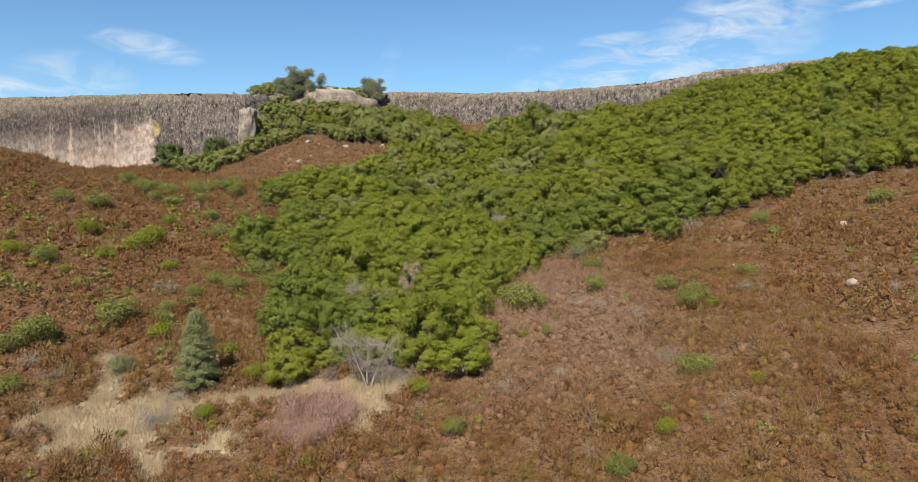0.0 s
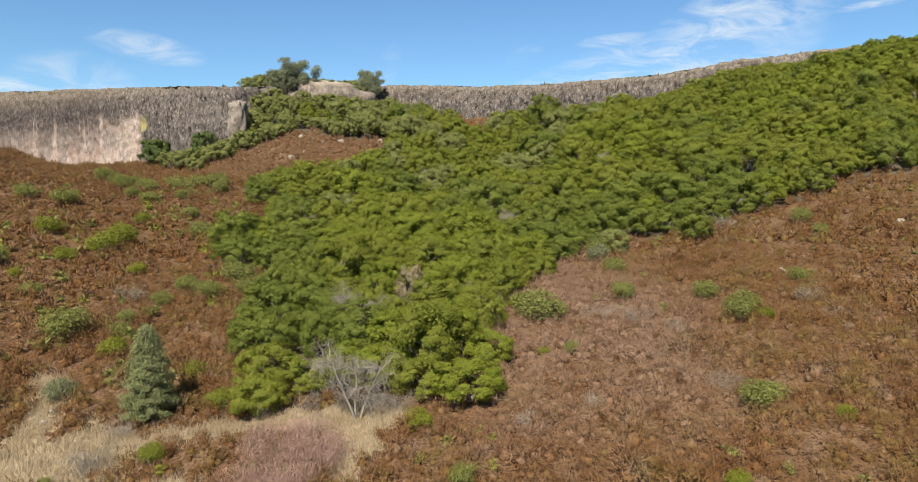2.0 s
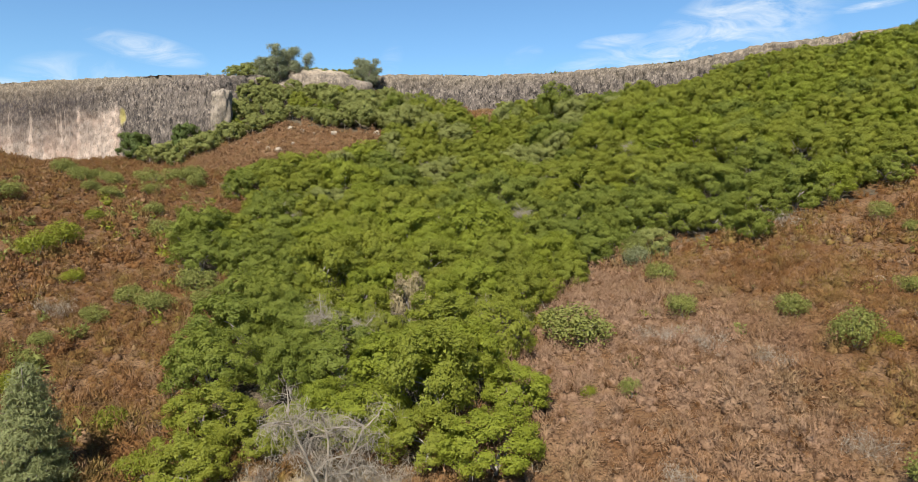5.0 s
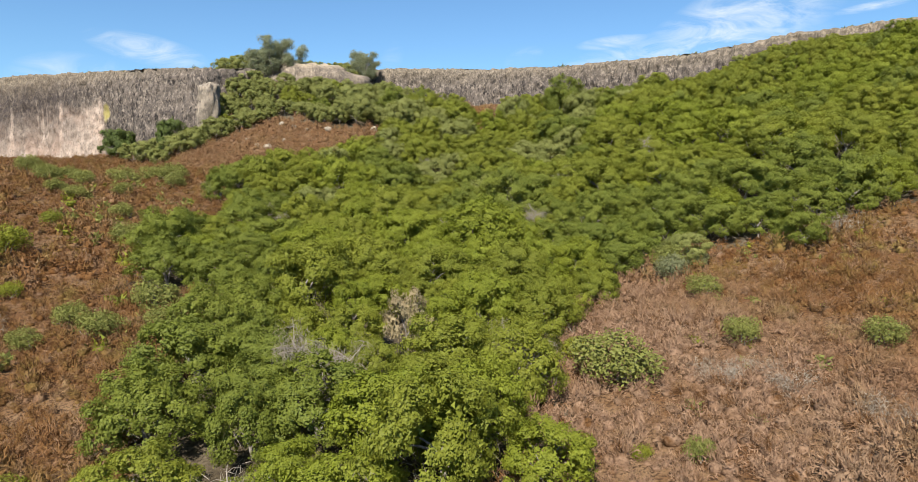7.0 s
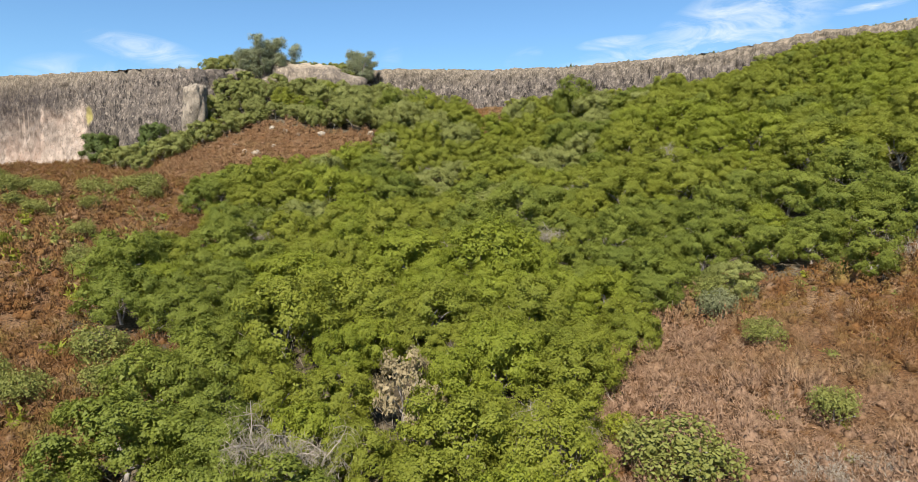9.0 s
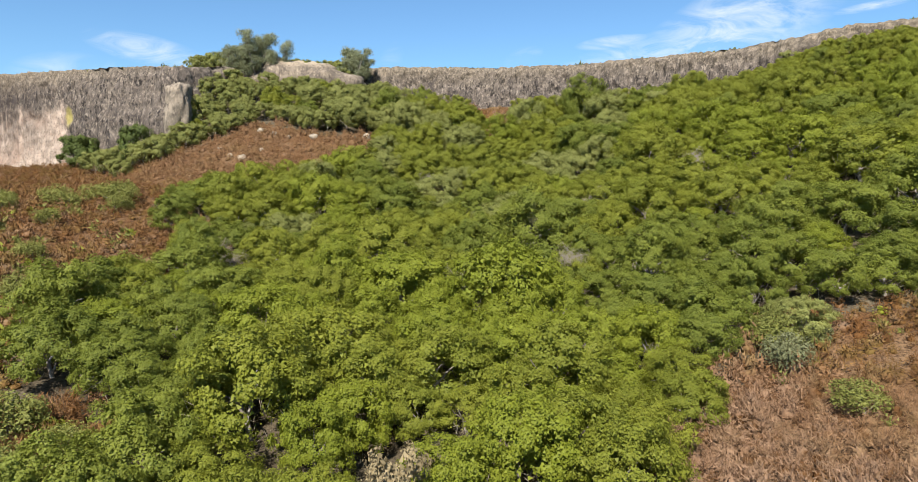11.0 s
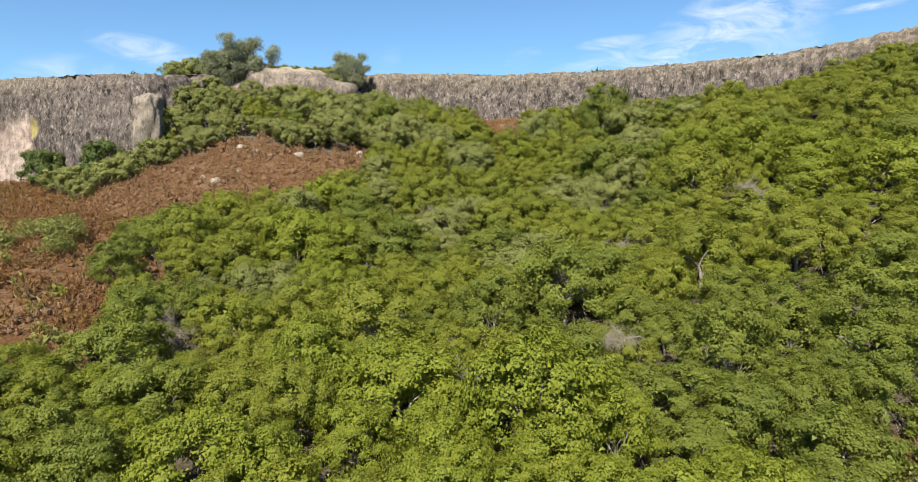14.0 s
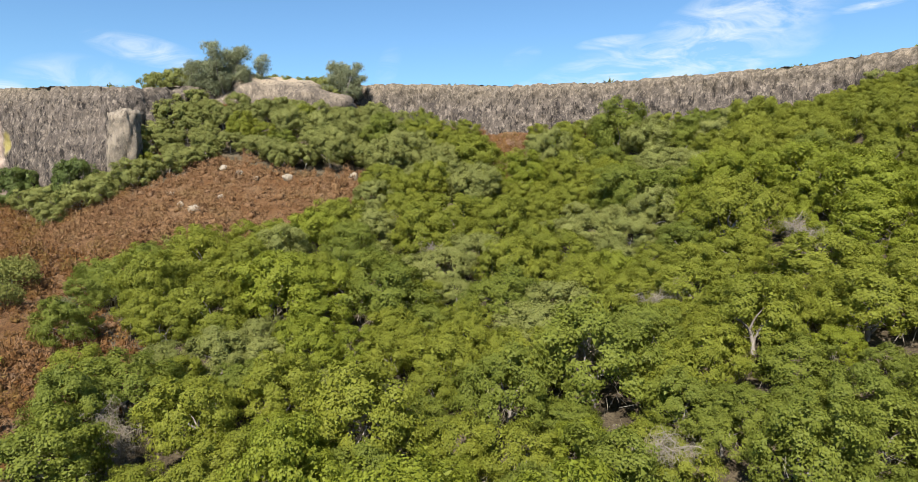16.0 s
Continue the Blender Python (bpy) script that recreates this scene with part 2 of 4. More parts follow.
def cliff_material():
    n = Nodes("basalt", 0.9, 0.2)
    x, y, z = n.axes()
    streak = n.noise(0.40, 6.0, 0.68, (1, 1, 0.2))
    grain = n.noise(1.2, 9.0, 0.78, (1, 1, 0.75))
    base = n.mix(n.span(streak, 0.36, 0.64), (0.060, 0.049, 0.043), (0.122, 0.099, 0.081))
    base = n.mix(n.span(grain, 0.52, 0.59), base, (0.225, 0.184, 0.148))
    base = n.mix(n.span(n.noise(1.2, 9.0, 0.76, (1, 1, 0.42), (7, 0, 3)), 0.49, 0.42, 0.0, 1.0), base, (0.022, 0.018, 0.016))
    speck = n.noise(2.4, 5.0, 0.75, (1, 1, 0.75), (5, 2, 0))
    base = n.mix(n.span(speck, 0.54, 0.62, 0.0, 0.5), base, (0.250, 0.200, 0.150))
    # fresh, pale face where the rock has broken away
    edge = n.math('ADD', n.math('MULTIPLY', n.noise(0.07, 6.0, 0.7, (1, 1, 0.4), (13, 0, 0)), 16.0), 32.0)
    low = n.math('SUBTRACT', edge, z)
    fresh = n.math('MULTIPLY', n.span(low, -1.2, 1.2), n.math('MULTIPLY', n.span(x, -92.5, -95.5), n.span(x, -190, -165)))
    fresh = n.math('MULTIPLY', fresh, n.span(n.noise(0.30, 5.0, 0.65, (1, 1, 0.10), (3, 5, 0)), 0.62, 0.50, 0.6, 1.0))
    pale = n.mix(n.span(n.noise(0.9, 6.0, 0.7), 0.35, 0.7), (0.330, 0.250, 0.195), (0.50, 0.405, 0.325))
    pale = n.mix(n.span(n.noise(0.12, 4.0, 0.6, (1, 1, 1.6), (2, 4, 6)), 0.45, 0.62, 0.0, 0.6), pale, (0.330, 0.215, 0.155))
    pale = n.mix(n.span(speck, 0.47, 0.38, 0.0, 0.75), pale, (0.120, 0.090, 0.070))
    # black water streaks that hang from the rim
    wet = n.span(n.noise(0.20, 4.0, 0.65, (1, 1, 0.03), (0, 9, 0)), 0.33, 0.46)
    wet = n.math('MULTIPLY', wet, n.math('MULTIPLY', n.span(x, -97, -114), n.span(z, 25, 38)))
    base = n.mix(n.math('MULTIPLY', fresh, 0.9), base, pale)
    base = n.mix(n.math('MULTIPLY', wet, 0.92), base, n.mix(n.span(grain, 0.45, 0.62), (0.038, 0.030, 0.028), (0.120, 0.095, 0.075)))
    # yellow lichen
    u, v = n.math('MULTIPLY', n.math('SUBTRACT', x, -92.6), 1 / 1.5), n.math('MULTIPLY', n.math('SUBTRACT', z, 36.5), 1 / 2.6)
    spot = n.math('ADD', n.math('ADD', n.math('MULTIPLY', u, u), n.math('MULTIPLY', v, v)), n.math('MULTIPLY', grain, 1.2))
    base = n.mix(n.math('MULTIPLY', n.span(spot, 1.7, 1.0), 0.6), base, (0.38, 0.32, 0.085))
    # lichen and dry turf along the rim
    turf = n.span(n.math('ADD', z, n.math('MULTIPLY', n.noise(0.4, 5.0, 0.65), 7.0)), 46.5, 51.5)
    base = n.mix(n.math('MULTIPLY', turf, 0.55), base, n.mix(n.span(speck, 0.45, 0.60), (0.130, 0.105, 0.070), (0.320, 0.255, 0.180)))
    return n.done(base, grain, 0.8, 0.3)


def rock_material(name="pale_rock", dark=(0.130, 0.104, 0.082), light=(0.235, 0.188, 0.142), crest=48.2):
    n = Nodes(name, 0.9, 0.2)
    x, y, z = n.axes()
    grain = n.noise(1.6, 9.0, 0.75, (1, 1, 0.55))
    base = n.mix(n.span(n.noise(0.35, 6.0, 0.65), 0.40, 0.60), dark, light)
    # a crest on the dome that grows paler with height
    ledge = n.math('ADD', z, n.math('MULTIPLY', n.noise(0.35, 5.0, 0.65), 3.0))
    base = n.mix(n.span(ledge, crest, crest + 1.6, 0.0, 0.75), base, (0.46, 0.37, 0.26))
    base = n.mix(n.span(grain, 0.53, 0.62, 0.0, 0.8), base, (0.070, 0.056, 0.046))
    return n.done(n.mix(n.span(grain, 0.46, 0.38, 0.0, 0.8), base, (0.36, 0.29, 0.21)), grain, 1.0, 0.4)


def bark_material():
    n = Nodes("grey_bark", 0.9, 0.15)
    grain = n.noise(7.0, 5.0, 0.6, (1, 1, 0.2))
    return n.done(n.mix(n.span(grain, 0.35, 0.65), (0.13, 0.105, 0.085), (0.30, 0.27, 0.24)), grain, 0.6, 0.03)


def litter_material():
    n = Nodes("twig_litter", 0.95, 0.1)
    fine = n.noise(5.0, 7.0, 0.7)
    base = n.mix(n.span(n.noise(0.25, 5.0, 0.6), 0.42, 0.66), (0.125, 0.062, 0.026), (0.20, 0.125, 0.068))
    return n.done(n.mix(n.span(fine, 0.46, 0.60), base, (0.050, 0.027, 0.014)), fine, 0.8, 0.12)


# leaf mould of the wood, darkened to paint shade in gaps between crowns
def shaded_mould_material():
    n = Nodes("shaded_leaf_mould", 0.95, 0.1)
    fine = n.noise(5.0, 7.0, 0.7)
    base = n.mix(n.span(n.noise(0.4, 5.0, 0.6), 0.40, 0.62), (0.075, 0.058, 0.036), (0.150, 0.120, 0.080))
    return n.done(n.mix(n.span(fine, 0.42, 0.66), base, (0.035, 0.026, 0.017)), fine, 0.8, 0.12)


SHADED_MOULD = shaded_mould_material()
# the brush core is a dimmed brush colour, painting shade inside the bushes
LITTER, SHADE_CORE = litter_material(), brush_material("brush_shade_core", 0.85)
# the pillar's rock is paler than the cliff, its stronger light painted in
BRUSH, EARTH, STRAW_GROUND, BASALT, ROCK, LIT_PILLAR_ROCK, PALE_ROCK, BARK = brush_material(), ground_material(), straw_ground_material(), cliff_material(), rock_material(), rock_material("lit_pillar_rock", (0.150, 0.124, 0.096), (0.290, 0.240, 0.184), 60.0), rock_material("bleached_rock", (0.30, 0.245, 0.180), (0.46, 0.39, 0.30), 90.0), bark_material()

# ---- the lie of the land ----
HILL = [14.4, 18.08, 3.53, 0.47, 4.03, 1.51, 4.55, 8.98, -6.21, 0.28]
BUMPS = [(-66, 114, 24, 1.45), (-40, 172, 26, 6.94), (-4, 128, 26, -3.75), (60, 128, 28, 2.76), (25, 92, 22, -1.95), (20, 62, 24, 1.83), (-28, 62, 22, 0.15), (-98, 184, 28, -3.98), (-48, 146, 20, -3.83), (0, 178, 24, -3.91), (-104, 146, 20, 4.2), (-64, 158, 16, -3.0), (-86, 166, 20, -2.2), (-75, 174, 16, -3.5), (86, 150, 17, 3.5), (-40, 205, 13, 8.0), (-51, 189, 6, 4.5), (63, 163, 10, 4.5), (92, 145, 14, 3.5)]
RIM = [(-1400, 890, 56), (-230, 278, 53), (-165, 243, 51.3), (-108, 213, 48.3), (-90, 202, 47.2), (-74, 191, 45.8), (-60, 182, 44.4),
       (-52, 189, 45.2), (-45, 203, 47.4), (-30, 208, 48.6), (-14, 205, 48.1), (4, 199, 47.0), (24, 193, 46.8), (48, 180, 46.9), (60, 170, 47.8),
       (76, 158, 48.5), (100, 147, 49.8), (140, 130, 51.0), (200, 105, 53.0), (1400, -380, 60.0)]
RIM_XY, RIM_Z = np.array([(a, b) for a, b, c in RIM], float), np.array([c for a, b, c in RIM], float)


def slope(x, y):
    """The height of the hillside under the cliff."""
    x, y = np.asarray(x, float), np.asarray(y, float)
    u, v = np.clip(x, -125, 125) / 80, (np.clip(y, 30, 260) - 110) / 80
    powers = [(i, j) for i in range(4) for j in range(4) if i + j <= 3]
    z = sum(c * u ** i * v ** j for c, (i, j) in zip(HILL, powers))
    for a, b, r, h in BUMPS:
        z = z + h * np.exp(-((x - a) ** 2 + (y - b) ** 2) / (2 * r * r))
    return z


def behind_rim(x, y):
    """Signed distance behind the line of the cliff, and the rim's height there."""
    p = np.stack([np.asarray(x, float), np.asarray(y, float)], -1)
    best, top = np.full(p.shape[:-1], 1e9), np.zeros(p.shape[:-1])
    for k in range(len(RIM_XY) - 1):
        a, d = RIM_XY[k], RIM_XY[k + 1] - RIM_XY[k]
        f = np.clip(((p - a) @ d) / (d @ d), 0, 1)
        q = p - a - f[..., None] * d
        dist = np.hypot(q[..., 0], q[..., 1])
        near = dist < best
        best = np.where(near, dist, best)
        top = np.where(near, RIM_Z[k] + f * (RIM_Z[k + 1] - RIM_Z[k]), top)
    table = inside(p[..., 0], p[..., 1], list(map(tuple, RIM_XY)) + [(4000, 6000), (-4000, 6000)])
    return np.where(table, best, -best), top


def land(x, y):
    """The height of the ground sheet: hillside, step of the cliff, tableland."""
    d, top = behind_rim(x, y)
    f = np.clip((d - 1.2) / 2.6, 0, 1)
    f = f * f * (3 - 2 * f)
    return np.minimum(slope(x, y), top - 1.5) * (1 - f) + (top - 0.7) * f


def ripple(x, y):
    return 0.22 * np.sin(x * 0.61 + 1.3 * np.sin(y * 0.23)) * np.sin(y * 0.53 + 0.9 * np.sin(x * 0.31)) + 0.10 * np.sin(x * 1.7 + y * 0.9) * np.sin(y * 1.9 - x * 0.6)


def inside(x, y, ring):
    ring = np.array(ring, float)
    hit = np.zeros(np.shape(x), bool)
    for (ax, ay), (bx, by) in zip(ring, np.roll(ring, -1, 0)):
        cross = (ay > y) != (by > y)
        with np.errstate(divide='ignore', invalid='ignore'):
            hit ^= cross & (x < ax + (y - ay) * (bx - ax) / (by - ay if by != ay else 1e-9))
    return hit


def edge_distance(x, y, ring):
    ring = np.array(ring, float)
    p = np.stack([x, y], -1)
    best = np.full(np.shape(x), 1e9)
    for a, b in zip(ring, np.roll(ring, -1, 0)):
        d = b - a
        f = np.clip(((p - a) @ d) / (d @ d + 1e-9), 0, 1)
        q = p - a - f[..., None] * d
        best = np.minimum(best, np.hypot(q[..., 0], q[..., 1]))
    return best


WOOD_LOWER = [(-17, 53), (-11, 54), (-6, 54.5), (-3, 55), (0, 56.5), (3.4, 59), (2.9, 65), (5, 74), (8, 81), (14, 88.5), (20, 96), (26, 95),
              (34, 93), (38, 96), (43, 96), (53, 98), (65, 94), (80, 90), (115, 84), (118, 138), (77, 156), (61, 168)]
WOOD_UPPER = [(48, 176), (24, 189), (8, 193), (7, 174), (1.5, 174), (1, 193), (-14, 197), (-22, 195), (-32, 193), (-40, 192), (-50, 190), (-55, 180), (-57, 172), (-49, 172), (-38, 174), (-29, 167.5),
              (-18, 170), (-16.5, 163), (-22, 150.5), (-29, 146), (-36, 142.5), (-41, 138.5), (-41, 134), (-36, 127.5), (-29, 124), (-27, 118), (-30, 112),
              (-32, 104), (-32.5, 95), (-30.5, 86.5), (-27, 84), (-20, 84.5), (-19, 78), (-20.5, 70), (-20, 63), (-18, 58)]
WOOD = WOOD_LOWER + WOOD_UPPER
CLEARING = [(-33, 59), (-31, 58.4), (-27, 52.7), (-21, 51.5), (-14.3, 53.3), (-6.6, 54.2), (-3, 53.5), (-5.6, 49.5), (-6.3, 46), (-8, 46), (-9.5, 50),
            (-14, 51), (-20, 49.5), (-21, 46.6), (-16, 46.1), (-15.7, 44.3), (-19, 44), (-20, 41), (-23, 42), (-26, 44.3), (-28.3, 42.3), (-29, 44.8),
            (-31.6, 46.1), (-32.7, 49.2), (-29, 50), (-30, 53)]
ISLANDS = [(-20.3, 45.8, 1.9, 1.9), (-17.3, 48.6, 2.8, 2.0), (-18.5, 42.5, 1.5, 1.4), (-25.0, 42.5, 2.3, 1.7), (-30.6, 44.1, 1.5, 2.3), (-14.2, 42.5, 2.3, 1.8), (-26.2, 51.6, 0.9, 1.2)]


def open_ground(x, y):
    """True on the straw of the clearing, between the islands of brush."""
    wx, wy = x + 0.5 * np.sin(y * 1.9), y + 0.4 * np.sin(x * 2.3)
    ok = inside(wx, wy, CLEARING)
    for ix, iy, a, b in ISLANDS:
        ok = ok & (((wx - ix) / a) ** 2 + ((wy - iy) / b) ** 2 > 1)
    return ok


rng = np.random.default_rng(7)


# ---- mesh helpers ----
def mesh_of(name, verts, faces, material, smooth=False):
    """A mesh from arrays of vertices and of triangles or quads."""
    verts, faces = np.asarray(verts, np.float32), np.asarray(faces, np.int32)
    me = bpy.data.meshes.new(name)
    k = faces.shape[1]
    me.vertices.add(len(verts))
    me.vertices.foreach_set("co", verts.ravel())
    me.loops.add(faces.size)
    me.loops.foreach_set("vertex_index", faces.ravel())
    me.polygons.add(len(faces))
    me.polygons.foreach_set("loop_start", np.arange(0, faces.size, k, dtype=np.int32))
    if smooth:
        me.polygons.foreach_set("use_smooth", np.ones(len(faces), bool))
    me.update(calc_edges=True)
    me.materials.append(material)
    return me


def part(name, mesh, parent, label=""):
    ob = new(name, mesh)
    ob.parent = parent
    return tagged(ob, label)


def join(pieces):
    """Several (verts, faces) pairs as one."""
    vs, fs, n = [], [], 0
    for v, f in pieces:
        vs.append(v)
        fs.append(np.asarray(f) + n)
        n += len(v)
    return np.concatenate(vs), np.concatenate(fs)


def unit(v):
    return v / (np.linalg.norm(v, axis=-1, keepdims=True) + 1e-9)


def sprigs(points, normals, length, width, r, jitter=0.6, rise=0.0):
    """Small folded leaves or tufts at the points, facing roughly along the normals."""
    n = len(points)
    nrm = unit(normals + jitter * r.normal(size=(n, 3)))
    t = unit(np.cross(nrm, r.normal(size=(n, 3))) + np.array([0, 0, rise]))
    b = unit(np.cross(nrm, t))
    size = r.uniform(0.7, 1.3, (n, 1))
    L, W = length * size / 2, width * size / 2
    v = np.stack([points - t * L, points + b * W + nrm * W * 0.35, points + t * L, points - b * W + nrm * W * 0.35], 1).reshape(-1, 3)
    i = np.arange(n)[:, None] * 4
    f = np.concatenate([i + np.array([[0, 1, 2]]), i + np.array([[0, 2, 3]])])
    return v, f


def leaflets(points, normals, length, width, r, jitter=0.4, rise=0.0):
    """Single small leaves at the points, for thick foliage."""
    n = len(points)
    nrm = unit(normals + jitter * r.normal(size=(n, 3)))
    t = unit(np.cross(nrm, r.normal(size=(n, 3))) + np.array([0, 0, rise]))
    b = unit(np.cross(nrm, t))
    size = r.uniform(0.7, 1.3, (n, 1))
    L, W = length * size, width * size / 2
    v = np.stack([points - t * L * 0.4 + b * W, points + t * L * 0.6, points - t * L * 0.4 - b * W], 1).reshape(-1, 3)
    return v, np.arange(3 * n).reshape(-1, 3)


def ico(level):
    bm = bmesh.new()
    bmesh.ops.create_icosphere(bm, subdivisions=level, radius=1.0)
    v, f = np.array([q.co[:] for q in bm.verts]), np.array([[q.index for q in p.verts] for p in bm.faces])
    bm.free()
    return v, f


ICO_1, ICO_3, ICO_4 = ico(1), ico(3), ico(4)


def tube(points, radii, sides=6):
    """A tapered limb along the points."""
    points = np.asarray(points, float)
    t = unit(np.gradient(points, axis=0))
    a = unit(np.cross(t, np.array([0.31, 0.87, 0.37])))
    b = np.cross(t, a)
    ang = np.linspace(0, 2 * math.pi, sides, endpoint=False)
    ring = a[:, None] * np.cos(ang)[None, :, None] + b[:, None] * np.sin(ang)[None, :, None]
    v = (points[:, None] + ring * np.asarray(radii)[:, None, None]).reshape(-1, 3)
    f = []
    for k in range(len(points) - 1):
        for s in range(sides):
            p, q = k * sides + s, k * sides + (s + 1) % sides
            f += [(p, q, q + sides), (p, q + sides, p + sides)]
    return v, np.array(f)


def limb(start, way, length, r0, r1, r, steps=5, wander=0.18, droop=0.0):
    pts, d = [np.array(start, float)], unit(np.array(way, float))
    for k in range(steps):
        d = unit(d + wander * r.normal(size=3) + np.array([0, 0, -droop]))
        pts.append(pts[-1] + d * length / steps)
    return np.array(pts), np.linspace(r0, r1, steps + 1)


def at(x, y, turn=0.0, size=(1, 1, 1), sink=0.0, lean=0.0):
    z = float(land(x, y) + ripple(x, y)) - sink
    return pose(x, y, z, lean, 0, turn) @ Matrix.Diagonal((*size, 1))


# ---- ground ----
def build_ground():
    near_x = np.concatenate([-np.geomspace(3500, 190, 16), np.arange(-186, -40, 1.6), np.arange(-40, 2, 0.6), np.arange(2, 160, 1.6), np.geomspace(162, 3500, 16)])
    near_y = np.concatenate([-np.geomspace(3500, 10, 14), np.arange(-4, 34, 4.0), np.arange(34, 39, 1.0), np.arange(39, 62, 0.5), np.arange(62, 110, 1.0), np.arange(110, 262, 1.5), np.geomspace(264, 4500, 18)])
    gx, gy = np.meshgrid(near_x, near_y)
    z = land(gx, gy) + ripple(gx, gy)
    verts = np.stack([gx, gy, z], -1).reshape(-1, 3)
    w, h = len(near_x), len(near_y)
    i = (np.arange(h - 1)[:, None] * w + np.arange(w - 1)[None, :]).reshape(-1, 1)
    me = mesh_of("ground", verts, i + np.array([[0, 1, w + 1, w]]), EARTH, True)
    me.materials.append(STRAW_GROUND)
    me.materials.append(LITTER)
    me.materials.append(SHADED_MOULD)
    mid = verts[(i + np.array([[0, 1, w + 1, w]]))].mean(1)
    bare = open_ground(mid[:, 0], mid[:, 1])
    d, top = behind_rim(mid[:, 0], mid[:, 1])
    me.polygons.foreach_set("material_index", np.where(bare, 1, np.where(inside(mid[:, 0], mid[:, 1], WOOD), 3, np.where(d < 1, 2, 0))).astype(np.int32))
    tagged(new("ground", me), "dry brown earth slope with trampled straw clearing", "ground", kind="structure")


build_ground()


# ---- cliff ----
def build_cliff():
    # stations along the rim, close together where the cliff is in view
    pts, tops = [], []
    for k in range(1, len(RIM_XY) - 2):
        a, b = RIM_XY[k], RIM_XY[k + 1]
        n = max(2, int(np.hypot(*(b - a)) / 0.5))
        for f in np.linspace(0, 1, n, endpoint=False):
            pts.append(a + f * (b - a))
            tops.append(RIM_Z[k] + f * (RIM_Z[k + 1] - RIM_Z[k]))
    pts, tops = np.array(pts), np.array(tops)
    kernel = np.hanning(13) / np.hanning(13).sum()
    soft = np.stack([np.convolve(np.pad(pts[:, k], 6, mode='edge'), kernel, 'valid') for k in range(2)], 1)
    d = unit(np.gradient(soft, axis=0))
    out = np.stack([d[:, 1], -d[:, 0]], 1)
    base = slope(soft[:, 0], soft[:, 1]) - 3.0
    arc = np.concatenate([[0], np.cumsum(np.hypot(*np.diff(soft, axis=0).T))])
    rows = 56
    verts = np.zeros((rows + 3, len(pts), 3))
    for k in range(len(pts)):
        s = arc[k]
        crest = tops[k] + 0.35 * noise.noise((s * 0.11, 3.1, 0)) + 0.25 * noise.noise((s * 0.6, 7.7, 0)) + 0.3 * noise.noise((s * 1.9, 1.7, 0))
        for j in range(rows):
            f = j / (rows - 1)
            z = base[k] + f * (crest - base[k])
            # upright columns of uneven width, broken across into blocks
            col = abs(noise.noise((s * 0.42, z * 0.03, 5.0))) * 0.9 + abs(noise.noise((s * 1.05, z * 0.12, 9.0))) * 0.7
            o = 1.9 * (1 - f) - 0.3 + 1.3 * noise.noise((s * 0.09, z * 0.05, 0)) + 0.6 - col + 0.6 * noise.noise((s * 0.8, z * 0.45, 2.0)) + 0.32 * noise.noise((s * 1.5, z * 0.6, 6.0)) + 0.16 * noise.noise((s * 2.1, z * 1.4, 4.0))
            o -= 1.2 * max(0, f - 0.9) * 10 * 0.5
            verts[j, k] = (soft[k, 0] + out[k, 0] * o, soft[k, 1] + out[k, 1] * o, z)
        for j, back in enumerate((1.2, 3.0, 6.0)):
            verts[rows + j, k] = (soft[k, 0] - out[k, 0] * back, soft[k, 1] - out[k, 1] * back, crest + 0.15 * j - 0.25 * (j == 2) + 0.2 * noise.noise((s * 0.9, back, 0)))
    n = len(pts)
    i = (np.arange(rows + 2)[:, None] * n + np.arange(n - 1)[None, :]).reshape(-1, 1)
    me = mesh_of("cliff", verts.reshape(-1, 3), i + np.array([[0, 1, n + 1, n]]), BASALT)
    tagged(new("cliff", me), "weathered grey-brown basalt cliff with dark streaks and pale face", "cliff", kind="structure")


build_cliff()


def boulder(name, x, y, size, seed, material=ROCK, sink=0.3, label="", category="rock", rough=0.28, square=1.0):
    v, f = ICO_4 if max(size) > 3 else ICO_3
    v = v.copy()
    for k, q in enumerate(v):
        p = Vector(q) * 1.3 + Vector((seed * 7.3, 0, 0))
        q = np.sign(q) * np.abs(q) ** square
        v[k] = q * (1 + rough * noise.noise(p) + rough * 0.5 * noise.noise(p * 2.7) + rough * 0.40 * noise.noise(p * 6.0) + rough * 0.3 * abs(noise.noise(p * 11.0)) + rough * 0.22 * noise.noise(p * 19.0))
    ob = new(name, mesh_of(name, v * np.array(size), f, material))
    ob.matrix_world = at(x, y, seed * 47 if max(size) < 3 else -4, sink=sink)
    return tagged(ob, label, category)


